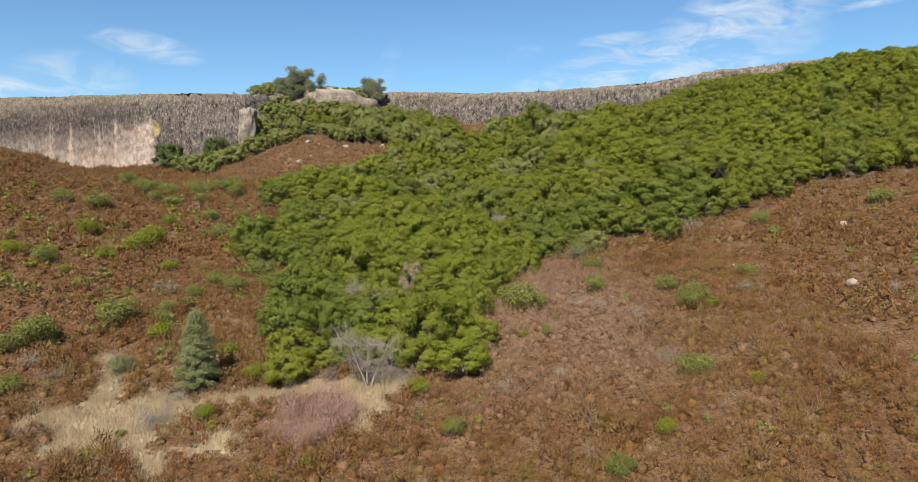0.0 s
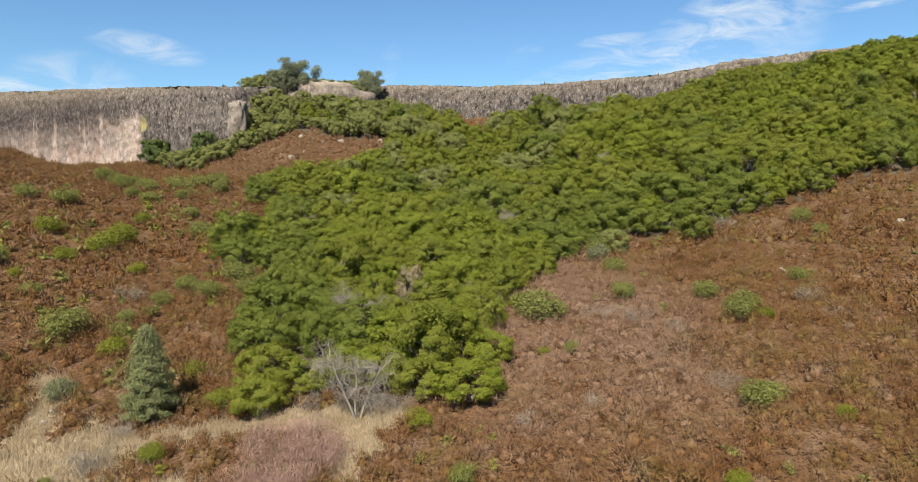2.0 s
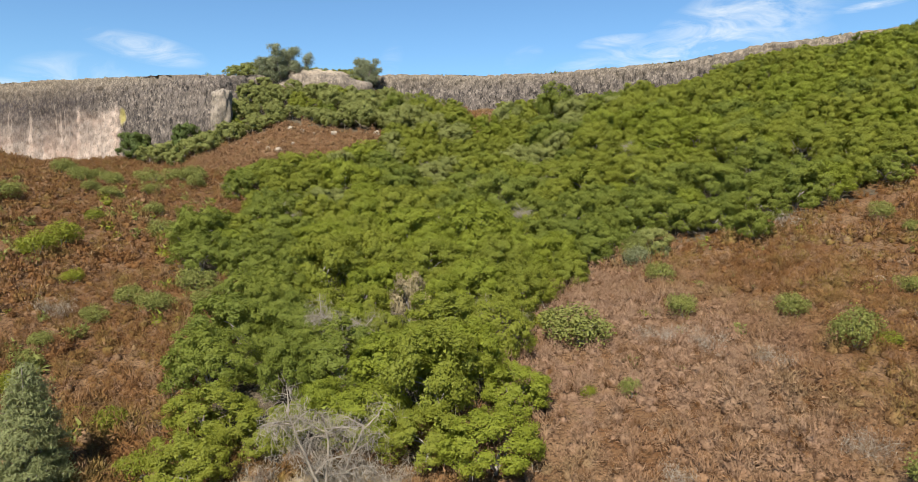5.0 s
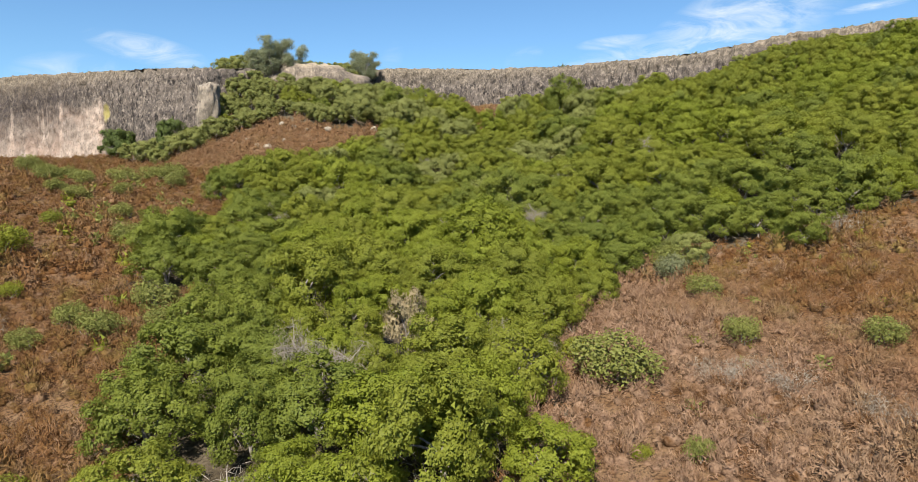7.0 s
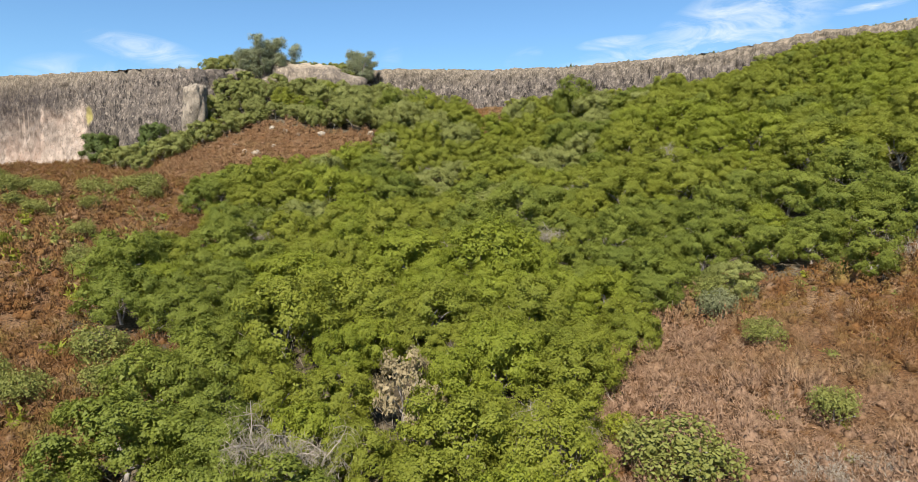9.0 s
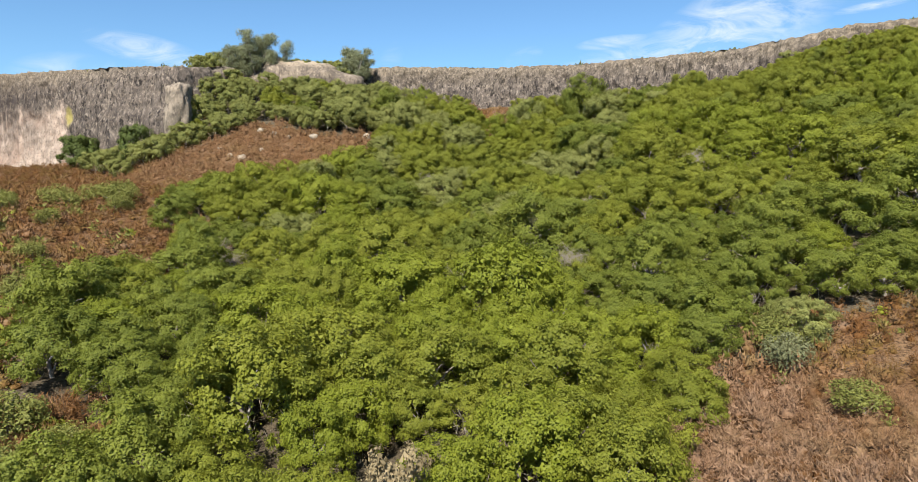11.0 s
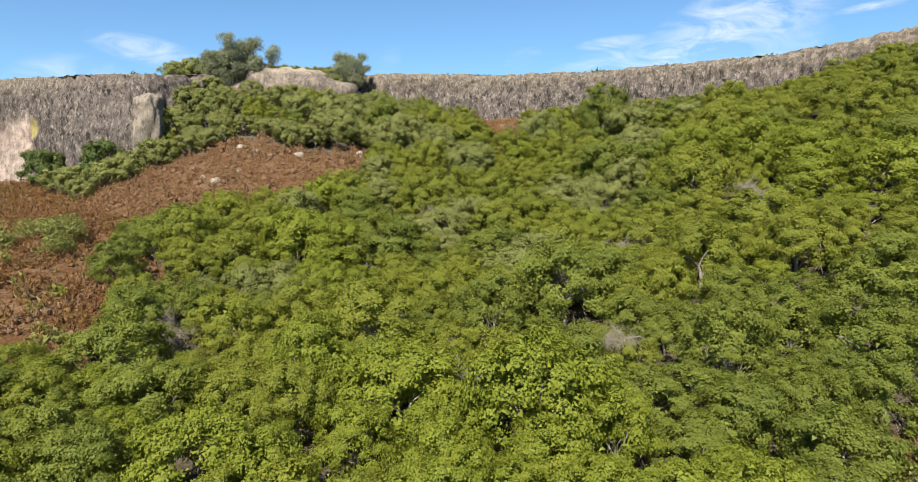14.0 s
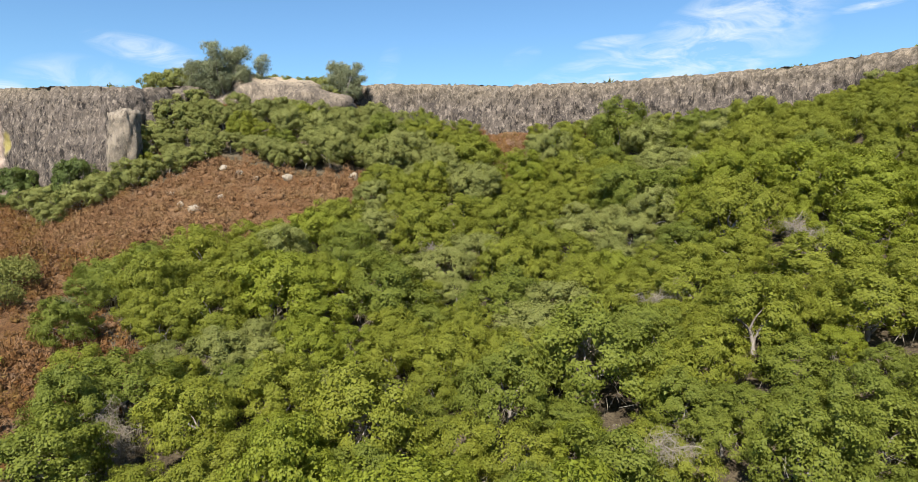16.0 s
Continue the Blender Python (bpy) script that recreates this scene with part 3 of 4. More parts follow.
# ---- trees ----
def crown_arrays(r, radius, height, boughs, twigs, leaves, leaf, shade=46):
    """A billowing crown: boughs set on a dome that reaches low down, each a cushion of leafy sprays round shaded foliage."""
    pieces = []
    ga = math.pi * (3 - math.sqrt(5))
    for k in range(boughs):
        up = 1 - 1.62 * (k + 0.4) / boughs
        az = k * ga + r.uniform(-0.45, 0.45)
        flat = math.sqrt(max(0.0, 1 - up * up))
        way = np.array([flat * math.cos(az), flat * math.sin(az), up])
        c = way * np.array([radius, radius, height]) * r.uniform(0.56, 0.95) + np.array([0, 0, height * 0.25])
        big = r.uniform(0.78, 1.18) * radius / 2.9
        # the bough's inner foliage
        q = unit(r.normal(size=(shade, 3)))
        pieces.append(leaflets(c + q * np.array([1, 1, 0.75]) * big * r.uniform(0.25, 0.85, (shade, 1)), unit(q + way), leaf * 2.1, leaf * 1.7, r, 0.6))
        ways = unit(r.normal(size=(twigs, 3)) + 0.9 * way + np.array([0, 0, 0.5]))
        ends = c + ways * np.array([1, 1, 0.75]) * big * r.uniform(0.58, 0.95, (twigs, 1))
        sizes = r.uniform(0.24, 0.46, twigs) * radius / 2.9
        for d, e, size in zip(ways, ends, sizes):
            q = unit(r.normal(size=(leaves, 3)) + 0.6 * d + np.array([0, 0, 0.2]))
            p = e + q * np.array([1.1, 1.1, 0.9]) * size * np.clip(r.normal(0.88, 0.24, (leaves, 1)), 0.3, 1.6)
            pieces.append(leaflets(p, unit(0.7 * q + 0.55 * d + 0.35 * way), leaf, leaf * 0.85, r, 0.33))
    return join(pieces)


def trunk_arrays(r, height, radius, limbs=4, spread=0.75):
    """The stem of a tree and its main limbs, each by itself."""
    pts, rad = limb((0, 0, -0.5), (0.1 * r.normal(), 0.1 * r.normal(), 1), height * 0.5 + 0.5, radius, radius * 0.6, r, 5, 0.12)
    pieces = [tube(pts, rad, 7)]
    for k in range(limbs):
        az = 2 * math.pi * k / limbs + r.uniform(-0.4, 0.4)
        start = pts[r.integers(2, len(pts))]
        pieces.append(tube(*limb(start, (math.cos(az) * spread, math.sin(az) * spread, 0.9), height * r.uniform(0.5, 0.7), radius * 0.5, 0.03, r, 5, 0.2), 5))
    return pieces


def oak(r, leaf_mat, boughs=22, twigs=7, leaves=50, leaf=0.18, radius=2.9, height=2.6):
    tree = new("oak_tree")
    stem, *limbs = trunk_arrays(r, 3.4, 0.17)
    part("trunk", mesh_of("trunk", *stem, BARK), tree)
    for piece in limbs:
        part("limb", mesh_of("limb", *piece, BARK), tree)
    up = np.array([0, 0, 1.65])
    v, f = crown_arrays(r, radius, height, boughs, twigs, leaves, leaf)
    part("crown", mesh_of("crown", v + up, f, leaf_mat), tree)
    # bare twigs that show low down, under the leaves
    n = 90
    a, out = r.uniform(0, 2 * math.pi, n), r.uniform(0.35, 0.95, n) * radius
    p = np.stack([np.cos(a) * out, np.sin(a) * out, r.uniform(0.5, 2.3, n)], 1)
    part("twig_tangle", mesh_of("twig_tangle", *sprigs(p, unit(r.normal(size=(n, 3))), 0.85, 0.035, r, 0.6, 1.2), GREY_TWIG), tree, "bare grey twigs")["kind"] = "stuff"
    return tree


OAK_LABEL = "dense green oak tree with rounded leafy crown"
LEAF_KINDS = [(GREEN_LEAF, "deep green oak tree with rounded leafy crown"), (OAK_LEAF, OAK_LABEL), (FRESH_LEAF, "bright yellow-green oak tree with rounded leafy crown"), (HAZED_OLIVE_LEAF, "olive-green oak tree with rounded crown paled as by haze")]


def oak_kind(k, fine):
    """Oaks come in four leaf colours and three shapes; those beside the flight line have their full number of small leaves."""
    mat, label = LEAF_KINDS[k // 3]
    tree = oak(np.random.default_rng(100 + k), mat, 25, 8, 96, 0.125) if fine else oak(np.random.default_rng(120 + k), mat)
    return tagged(tree, label, "tree", "oaks of the hillside wood")


wood_kinds, CLIFF_KINDS = [oak_kind(k, True) for k in range(12)], [oak_kind(k, False) for k in (9, 10, 11)]


GLADES = [(-10, 114, 2.6), (-8.5, 119, 2.2), (4.7, 120.5, 2.7), (-3, 103, 2.8), (26.5, 133, 2.5), (12.2, 127, 2.5), (-5.5, 140, 3.0), (-24.4, 110, 2.5), (3.5, 100, 2.3), (-5.4, 73.5, 3.0),
          (-9.2, 66.5, 2.9), (24.7, 110, 2.3), (-3.5, 97.3, 1.7), (-7.6, 52.5, 3.6), (-8.6, 105.0, 2.4), (5.0, 113.4, 2.4), (-14.0, 127.6, 2.2), (27.0, 130.0, 2.6)]


# oaks that stand out by themselves: place and size, by the colour of their leaves, up the slope;
# right of x 10 and under y 118 that colour is a step darker, painting shade
DEEP_OAKS_LOW = [(-11.6, 62, 0.68), (-16.7, 63, 0.79), (-13.1, 68.5, 0.7), (-17.4, 69.3, 0.97), (-16.9, 78.1, 0.93), (-20.1, 85.3, 0.6), (-22.4, 87.4, 0.87), (-27.2, 88.8, 1.01), (-18.4, 89.9, 0.69), (-23.9, 90.3, 0.73), (12.1, 91.2, 0.71),
                 (29, 91.2, 0.75), (-19.6, 92.1, 0.6), (32.8, 97, 0.94), (27.7, 97.4, 0.81), (36.5, 97.8, 1.08), (-30.3, 98.2, 0.95), (14.8, 99, 0.81), (-21.4, 100.7, 1.03), (6.9, 101.3, 0.82), (23.4, 101.4, 0.99), (10.1, 102.2, 0.75),
                 (32.9, 102.2, 1)]
DEEP_OAKS_HIGH = [(20.6, 103.4, 0.95), (2.9, 104.9, 0.96), (13.3, 105.6, 0.99), (-26, 106.3, 1.14), (17.8, 107.2, 0.93), (36.8, 108.5, 1.16), (-23.8, 108.9, 0.74), (31.5, 109.2, 1.13), (-27.4, 111.4, 0.87), (9.5, 113.1, 0.76), (28.7, 113.3, 0.99),
                  (17.2, 114.8, 0.9), (-1.5, 114.9, 1.1), (-25.8, 115, 1.04), (8.8, 120.7, 1.08), (-35.4, 124.5, 0.81), (-0.5, 130.3, 1.2), (-10.9, 131.5, 1.22), (-35.3, 135.7, 1.11), (-13.5, 139.1, 0.9), (18.9, 140.6, 0.83), (16.8, 159.1, 1.09),
                  (20.6, 177.2, 1.5)]
MIXED_OAKS_LOW = [(-12.8, 50.8, 0.6), (-14.3, 53.3, 0.6), (-11.2, 56.1, 0.6), (-14.8, 57.7, 0.77), (-2.3, 68.6, 0.91), (-6.8, 69, 0.62), (-11.7, 74.4, 0.77), (-13.8, 77.6, 0.64), (5.4, 82.1, 0.63), (-2.5, 82.7, 0.6), (8.5, 82.7, 0.65),
                  (-13.5, 82.8, 1.27), (-5.3, 82.9, 0.64), (-10.2, 88.2, 1.16), (-27.7, 100.5, 0.87), (-16.9, 101.8, 0.84), (7.3, 106.4, 0.63), (-16.7, 108.2, 0.77), (-1.2, 108.8, 0.75), (-20.3, 111.3, 0.97), (45.3, 112.1, 1.33), (-16.1, 115.6, 1.02),
                  (-29.6, 116.3, 0.84), (-6.2, 117.2, 0.64), (12.9, 118.1, 0.94), (38.5, 118.4, 1.36), (45.7, 118.5, 1.28), (24.5, 119.3, 1.23)]
MIXED_OAKS_HIGH = [(2.9, 120.2, 0.85), (17, 120.6, 1.1), (53.7, 122.1, 1.38), (-4.1, 123, 0.88), (-8.4, 124, 0.81), (20, 124.3, 0.97), (8, 126, 0.8), (-25.6, 127.7, 1), (14.9, 128, 1.06), (-31.4, 130.5, 1.12), (26.8, 131.3, 0.94),
                   (6.7, 131.8, 0.97), (-25.5, 132.2, 1.12), (12.9, 132.4, 0.89), (20.3, 132.9, 0.92), (-29.9, 138.4, 1.06), (-25.3, 138.7, 0.93), (22.7, 139.2, 1.42), (2.7, 141.1, 1.09), (42.1, 145.1, 1.5), (-25, 148.2, 0.97), (-8.6, 148.2, 0.94),
                   (0.4, 150.3, 1.09), (31.4, 156, 1.32), (-14.5, 161.6, 1.24), (10.7, 163.3, 1.12), (-2.3, 175.2, 1.5)]
FRESH_OAKS = [(0.3, 53.5, 0.76), (-6.2, 56.6, 0.77), (-8.9, 58.4, 0.6), (1.6, 58.5, 0.6), (-4.9, 61.8, 0.93), (-1, 62.2, 0.8), (-0.4, 77.1, 0.88), (-3.5, 77.9, 0.6), (-9.5, 79.2, 0.65), (2.4, 81.5, 0.62), (8.8, 90.5, 0.76),
              (5.3, 90.6, 0.75), (2.1, 92.1, 0.85), (-1.3, 92.5, 0.77), (-12.8, 93.3, 0.8), (-16, 94, 0.98), (-4.6, 94.7, 0.81), (-9.3, 97.4, 0.77), (-13.1, 105.4, 1.07), (-13.8, 109.2, 0.77), (2.6, 110.3, 0.64), (-15.3, 121.3, 0.87),
              (37.4, 127.5, 1.5), (-16.3, 129, 0.89), (-20.2, 130.1, 1.22), (51.6, 131.7, 1.5), (34.4, 136.7, 1.5), (45.9, 137.2, 1.5), (-19.9, 145, 1.05), (33.2, 145.6, 1.34), (25.1, 149.1, 1.21), (-20.3, 155.1, 1.04)]
OLIVE_OAKS = [(-3.1, 54.7, 0.68), (1.2, 66.4, 0.8), (3.7, 75.8, 0.78), (18.8, 92.2, 0.62), (-8, 105.8, 0.88), (24.8, 110.1, 0.82), (-11.1, 116.1, 0.79), (-22, 121.5, 0.9), (3.8, 129, 1.05), (-6.3, 137.1, 1.01), (-22.5, 140.8, 1),
              (13.9, 142.3, 1.02), (8.8, 145.4, 1.04), (-13.8, 147.7, 0.94), (21.6, 159.9, 1.11), (-8, 170, 1.19), (9.2, 173, 1.31)]
KNOWN = [(x, y, size, 1 if colour == 3 and y < 92 else colour) for oaks, colour in ((DEEP_OAKS_LOW, 0), (DEEP_OAKS_HIGH, 0), (MIXED_OAKS_LOW, 1), (MIXED_OAKS_HIGH, 1), (FRESH_OAKS, 2), (OLIVE_OAKS, 3)) for x, y, size in oaks
         if y > 52 and all((x - a) ** 2 + (y - b) ** 2 > (0.75 * c) ** 2 for a, b, c in GLADES)]


def plant_wood():
    """Stations for the trees of the wood, nearest first."""
    r = np.random.default_rng(11)
    cx, cy = r.uniform(-58, 114, 26000), r.uniform(52, 199, 26000)
    ok = inside(cx, cy, WOOD) & (edge_distance(cx, cy, WOOD) > 1.3) & (np.abs(cx) < 0.74 * cy + 6)
    for hx, hy, hr in GLADES:
        ok &= (cx - hx) ** 2 + (cy - hy) ** 2 > hr * hr
    cx, cy = cx[ok], cy[ok]
    size = 0.66 + 0.74 * r.uniform(0, 1, len(cx)) ** 1.5
    cx, cy, size = (np.concatenate([[q[i] for q in KNOWN], w]) for i, w in enumerate((cx, cy, size)))
    d, top = behind_rim(cx, cy)
    size = np.where(cx >= 42, np.minimum(size, np.clip(np.where(cx > 76, 0.62, 0.45) + (-4 - d) * 0.028, 0.45, 1.1)), size)
    upper = (cx < -10) & (cy > 122)
    size = np.where(upper, np.minimum(size, np.clip(edge_distance(cx, cy, WOOD) / 2.2, 0.5, 1.5)), size)
    size = np.where(((d > -8) & (cx < 50)) | ((cx > -56) & (cx < -14) & (cy > 174)), np.minimum(size, np.where((cx > -34) & (cx < -14), 1.15, 0.72)), size)
    keep = list(range(len(KNOWN)))
    for k in range(len(KNOWN), len(cx)):
        near = [m for m in keep if abs(cy[m] - cy[k]) < 7 and (cx[m] - cx[k]) ** 2 + (cy[m] - cy[k]) ** 2 < (1.88 * (size[m] + size[k])) ** 2]
        if not near:
            keep.append(k)
    keep.sort(key=lambda k: math.hypot(cx[k] * 0.8, max(0.0, cy[k] - 98)))
    return [(cx[k], cy[k], size[k]) for k in keep]


STANDS = plant_wood()


def leaf_colour(x, y, u):
    """Which of the four leaf colours grows at a place: mostly that of the nearest known oak."""
    # trees high up the slope mostly take the leaves paled for haze
    if (x < -14 and y > 150 and u < 0.8) or (x < 40 and y > 165 and u < 0.4):
        return 3
    d, colour = min(((x - a) ** 2 + (y - b) ** 2, c) for a, b, size, c in KNOWN)
    return colour if d < 0.01 or u < 0.75 else (0, 1, 1, 2)[int(u * 400) % 4]


used = set()
for k, (x, y, s) in enumerate(STANDS[:300]):
    kind = 3 * leaf_colour(x, y, rng.uniform()) + int(rng.integers(0, 3))
    m = at(x, y, rng.uniform(0, 360), (s * rng.uniform(0.88, 1.14), s * rng.uniform(0.88, 1.14), s * rng.uniform(0.82, 1.12)), 0.1)
    first = wood_kinds[kind]
    if first.name not in used:
        used.add(first.name)
        first.matrix_basis = m
    else:
        copy_thing(first, Matrix.Identity(4)).matrix_basis = m

def build_far_wood():
    """The rest of the wood, up to the foot of the cliff."""
    r = np.random.default_rng(5)
    trunks = [join(trunk_arrays(np.random.default_rng(330 + k), 3.2, 0.17, 3)) for k in range(3)]
    crowns = [next(c for c in tree.children if c.name.startswith("crown")).data for tree in wood_kinds]
    wood, stems = tagged(new("oak_wood"), "dense green oak wood on the slope below cliff", "woodland", kind="stuff"), []
    for x, y, s in STANDS[300:]:
        a = r.uniform(0, 2 * math.pi)
        foot = np.array([x, y, float(land(x, y)) - 0.1])
        crown = part("crown", crowns[3 * leaf_colour(x, y, r.uniform()) + int(r.integers(0, 3))], wood)
        crown.matrix_basis = pose(*foot, 0, 0, math.degrees(a)) @ Matrix.Diagonal((s, s, s * r.uniform(0.85, 1.2), 1))
        turn = np.array([[math.cos(a), -math.sin(a), 0], [math.sin(a), math.cos(a), 0], [0, 0, 1]]) * s
        v, f = trunks[r.integers(0, 3)]
        stems.append((v @ turn.T + foot, f))
    part("trunk", mesh_of("trunk", *join(stems), BARK), wood)["kind"] = "stuff"


build_far_wood()


# ---- brush ----
def blades(points, ways, length, width, r, spread=0.45):
    """Thin upstanding shoots that point along the ways."""
    n = len(points)
    t = unit(ways + spread * r.normal(size=(n, 3)))
    b = unit(np.cross(t, r.normal(size=(n, 3))))
    size = r.uniform(0.6, 1.35, (n, 1))
    L, W = length * size, width * size / 2
    v = np.stack([points - t * L * 0.45 + b * W, points + t * L * 0.55, points - t * L * 0.45 - b * W], 1).reshape(-1, 3)
    return v, np.arange(3 * n).reshape(-1, 3)


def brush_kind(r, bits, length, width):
    """One low feathery bush, about a metre across: a solid core that fills it and the dry shoots that stand out of it.
    """
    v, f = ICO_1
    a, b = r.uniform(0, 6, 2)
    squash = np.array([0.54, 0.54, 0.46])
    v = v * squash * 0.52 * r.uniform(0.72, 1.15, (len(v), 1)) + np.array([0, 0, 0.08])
    q = unit(r.normal(size=(bits, 3)) + np.array([0, 0, 0.8]))
    bulge = 1 + 0.26 * np.sin(q[:, :1] * 6 + a) * np.sin(q[:, 1:2] * 6 + b)
    p = q * squash * np.clip(r.normal(0.80, 0.22, (bits, 1)), 0.3, 1.3) * bulge + np.array([0, 0, 0.16])
    return (v, f), blades(p, q + np.array([0, 0, 0.3]), length, width, r, 0.62)


def build_brush():
    r = np.random.default_rng(21)
    near = [brush_kind(np.random.default_rng(400 + k), 260, 0.145, 0.031) for k in range(7)]
    far = [brush_kind(np.random.default_rng(420 + k), 112, 0.17, 0.062) for k in range(5)]
    wood, leaf = [], []
    for kinds, y0, y1, step, wide in ((near, 30, 86, 0.84, 0.74), (far, 50, 205, 1.06, 0.74), (far, -40, 120, 2.2, 9.0)):
        gx, gy = np.meshgrid(np.arange(-130, 90, step), np.arange(y0, y1, step))
        gx = (gx + r.uniform(-0.5, 0.5, gx.shape) * step).ravel()
        gy = (gy + r.uniform(-0.5, 0.5, gy.shape) * step).ravel()
        d, top = behind_rim(gx, gy)
        ok = (np.abs(gx) < np.maximum(wide * gy + 7, 60 if wide > 1 else 0)) & (d < -2.5)
        close = (np.abs(gx + 2) < 34) & (gy < 86)
        if wide < 1:
            ok &= close if kinds is near else ~close
        if wide > 1:
            ok &= (np.abs(gx) > 0.74 * gy + 7) | (gy < 30)
        trees = inside(gx, gy, WOOD) & (edge_distance(gx, gy, WOOD) > 2.2)
        ok &= ~trees & ~open_ground(gx, gy)
        ok &= r.uniform(size=len(gx)) < 0.95
        gx, gy = gx[ok], gy[ok]
        z = land(gx, gy) + ripple(gx, gy) - 0.04
        patch = 1.18 + 0.30 * np.sin(gx * 0.37 + 2 * np.sin(gy * 0.21)) * np.sin(gy * 0.41)
        pick = r.integers(0, len(kinds), len(gx))
        for k in range(len(kinds)):
            m = np.where(pick == k)[0]
            a, s = r.uniform(0, 2 * math.pi, len(m)), (0.55 + 1.05 * r.uniform(0, 1, len(m)) ** 1.5) * patch[m]
            ca, sa = np.cos(a)[:, None] * s[:, None], np.sin(a)[:, None] * s[:, None]
            tall = (s * r.uniform(0.75, 1.45, len(m)))[:, None]
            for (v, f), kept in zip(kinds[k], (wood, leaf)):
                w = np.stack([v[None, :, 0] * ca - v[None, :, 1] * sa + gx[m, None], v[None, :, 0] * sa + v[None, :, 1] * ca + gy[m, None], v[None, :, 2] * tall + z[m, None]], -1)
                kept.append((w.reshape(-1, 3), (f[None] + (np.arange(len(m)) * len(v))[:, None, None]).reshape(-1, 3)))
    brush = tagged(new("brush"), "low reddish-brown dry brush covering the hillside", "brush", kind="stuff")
    # filler cores, their darker colour standing in for depth between the shoots
    part("wood", mesh_of("wood", *join(wood), SHADE_CORE), brush)
    part("foliage", mesh_of("foliage", *join(leaf), BRUSH), brush)


build_brush()


# ---- shrubs ----
def shrub(r, name, mat, leaves=2600, leaf=0.042, lobes=13):
    """A rounded bush a metre wide, with a few stems under its foliage."""
    bush = new(name)
    for k in range(3):
        az = r.uniform(0, 2 * math.pi)
        p, q = limb((0, 0, -0.1), (math.cos(az) * 0.5, math.sin(az) * 0.5, 1), 0.55, 0.022, 0.008, r, 4, 0.2)
        part("stem", mesh_of("stem", *tube(p, q, 5), BARK), bush)
    pieces = []
    for k in range(lobes):
        az, out = k * 2.4, 0.0 if k == 0 else r.uniform(0.18, 0.32)
        c = np.array([math.cos(az) * out, math.sin(az) * out, r.uniform(0.22, 0.42) if k else 0.45])
        size = r.uniform(0.15, 0.24)
        v, f = ICO_1
        pieces.append((v * size * 0.3 * r.uniform(0.8, 1.1, (len(v), 1)) + c, f))
        q = unit(r.normal(size=(leaves // lobes, 3)) + unit(c) * 0.6 + np.array([0, 0, 0.2]))
        pieces.append(sprigs(c + q * size * r.uniform(0.75, 1.25, (len(q), 1)), q, leaf, leaf * 0.6, r, 0.6))
    part("foliage", mesh_of("foliage", *join(pieces), mat), bush)
    return bush


def twig_bush(r, name, mat, twigs=1100, stems=8, wood=GREY_TWIG):
    """A leafless or sparse bush: bare stems that end in a haze of fine twigs."""
    bush = new(name)
    tips = []
    for k in range(stems):
        az = 2 * math.pi * k / stems + r.uniform(-0.3, 0.3)
        p, q = limb((0, 0, -0.08), (math.cos(az) * 0.75, math.sin(az) * 0.75, 0.9), 0.62, 0.009, 0.003, r, 5, 0.25)
        part("stem", mesh_of("stem", *tube(p, q, 4), wood), bush)
        tips.append(p[2:])
    tips = np.concatenate(tips)
    c = tips[r.integers(0, len(tips), twigs)] + r.normal(size=(twigs, 3)) * np.array([0.12, 0.12, 0.09])
    c[:, 2] = np.maximum(c[:, 2], 0.03)
    part("branchwork", mesh_of("branchwork", *sprigs(c, unit(r.normal(size=(twigs, 3))), 0.115, 0.0075, r, 0.6, 0.7), mat), bush)["kind"] = "stuff"
    return bush


def scatter(kinds, places, r, grow=1.0):
    """Copies of the kinds at the places (x, y, width)."""
    fresh = list(kinds)
    for k, (x, y, w) in enumerate(places):
        w *= grow
        tall = w ** 0.85 * r.uniform(1.05, 1.4)
        m = at(x, y, r.uniform(0, 360), (w * 1.05, w * r.uniform(0.85, 1.1), tall), 0.05)
        first = kinds[k % len(kinds)]
        if first in fresh:
            fresh.remove(first)
            first.matrix_basis = m
        else:
            copy_thing(first, Matrix.Identity(4)).matrix_basis = m


GREEN_LEFT = [(-63.9, 127.7, 3.4), (-61.0, 126.0, 3.0), (-59.6, 130.0, 3.2), (-56.5, 127.0, 3.0), (-54.5, 125.0, 2.6), (-54.0, 117.5, 2.8), (-51.0, 116.0, 2.6), (-47.5, 121.0, 2.4), (-63.5, 104.9, 2.6), (-58.0, 105.0, 3.6), (-50.8, 79.7, 2.6), (-42.9, 73.7, 2.2), (-34.3, 64.5, 3.5), (-29.9, 65.7, 2.0), (-30.2, 74.4, 1.9), (-26.0, 75.9, 2.8),
              (-25.0, 81.8, 3.6), (-22.4, 77.9, 2.6), (-39.1, 59.4, 3.2), (-40.5, 57.9, 2.4), (-35.9, 51.0, 1.7), (-41.1, 108.4, 2.5), (-58.4, 122.8, 3.2), (-53.0, 132.6, 4.2), (-47.0, 135.7, 4.5), (-50.5, 137.5, 4.0), (-44.5, 131.0, 3.2), (-29.0, 77.4, 2.4), (-21.9, 80.5, 2.2), (-36.1, 99.5, 3.0), (-31.0, 68.9, 1.8)]
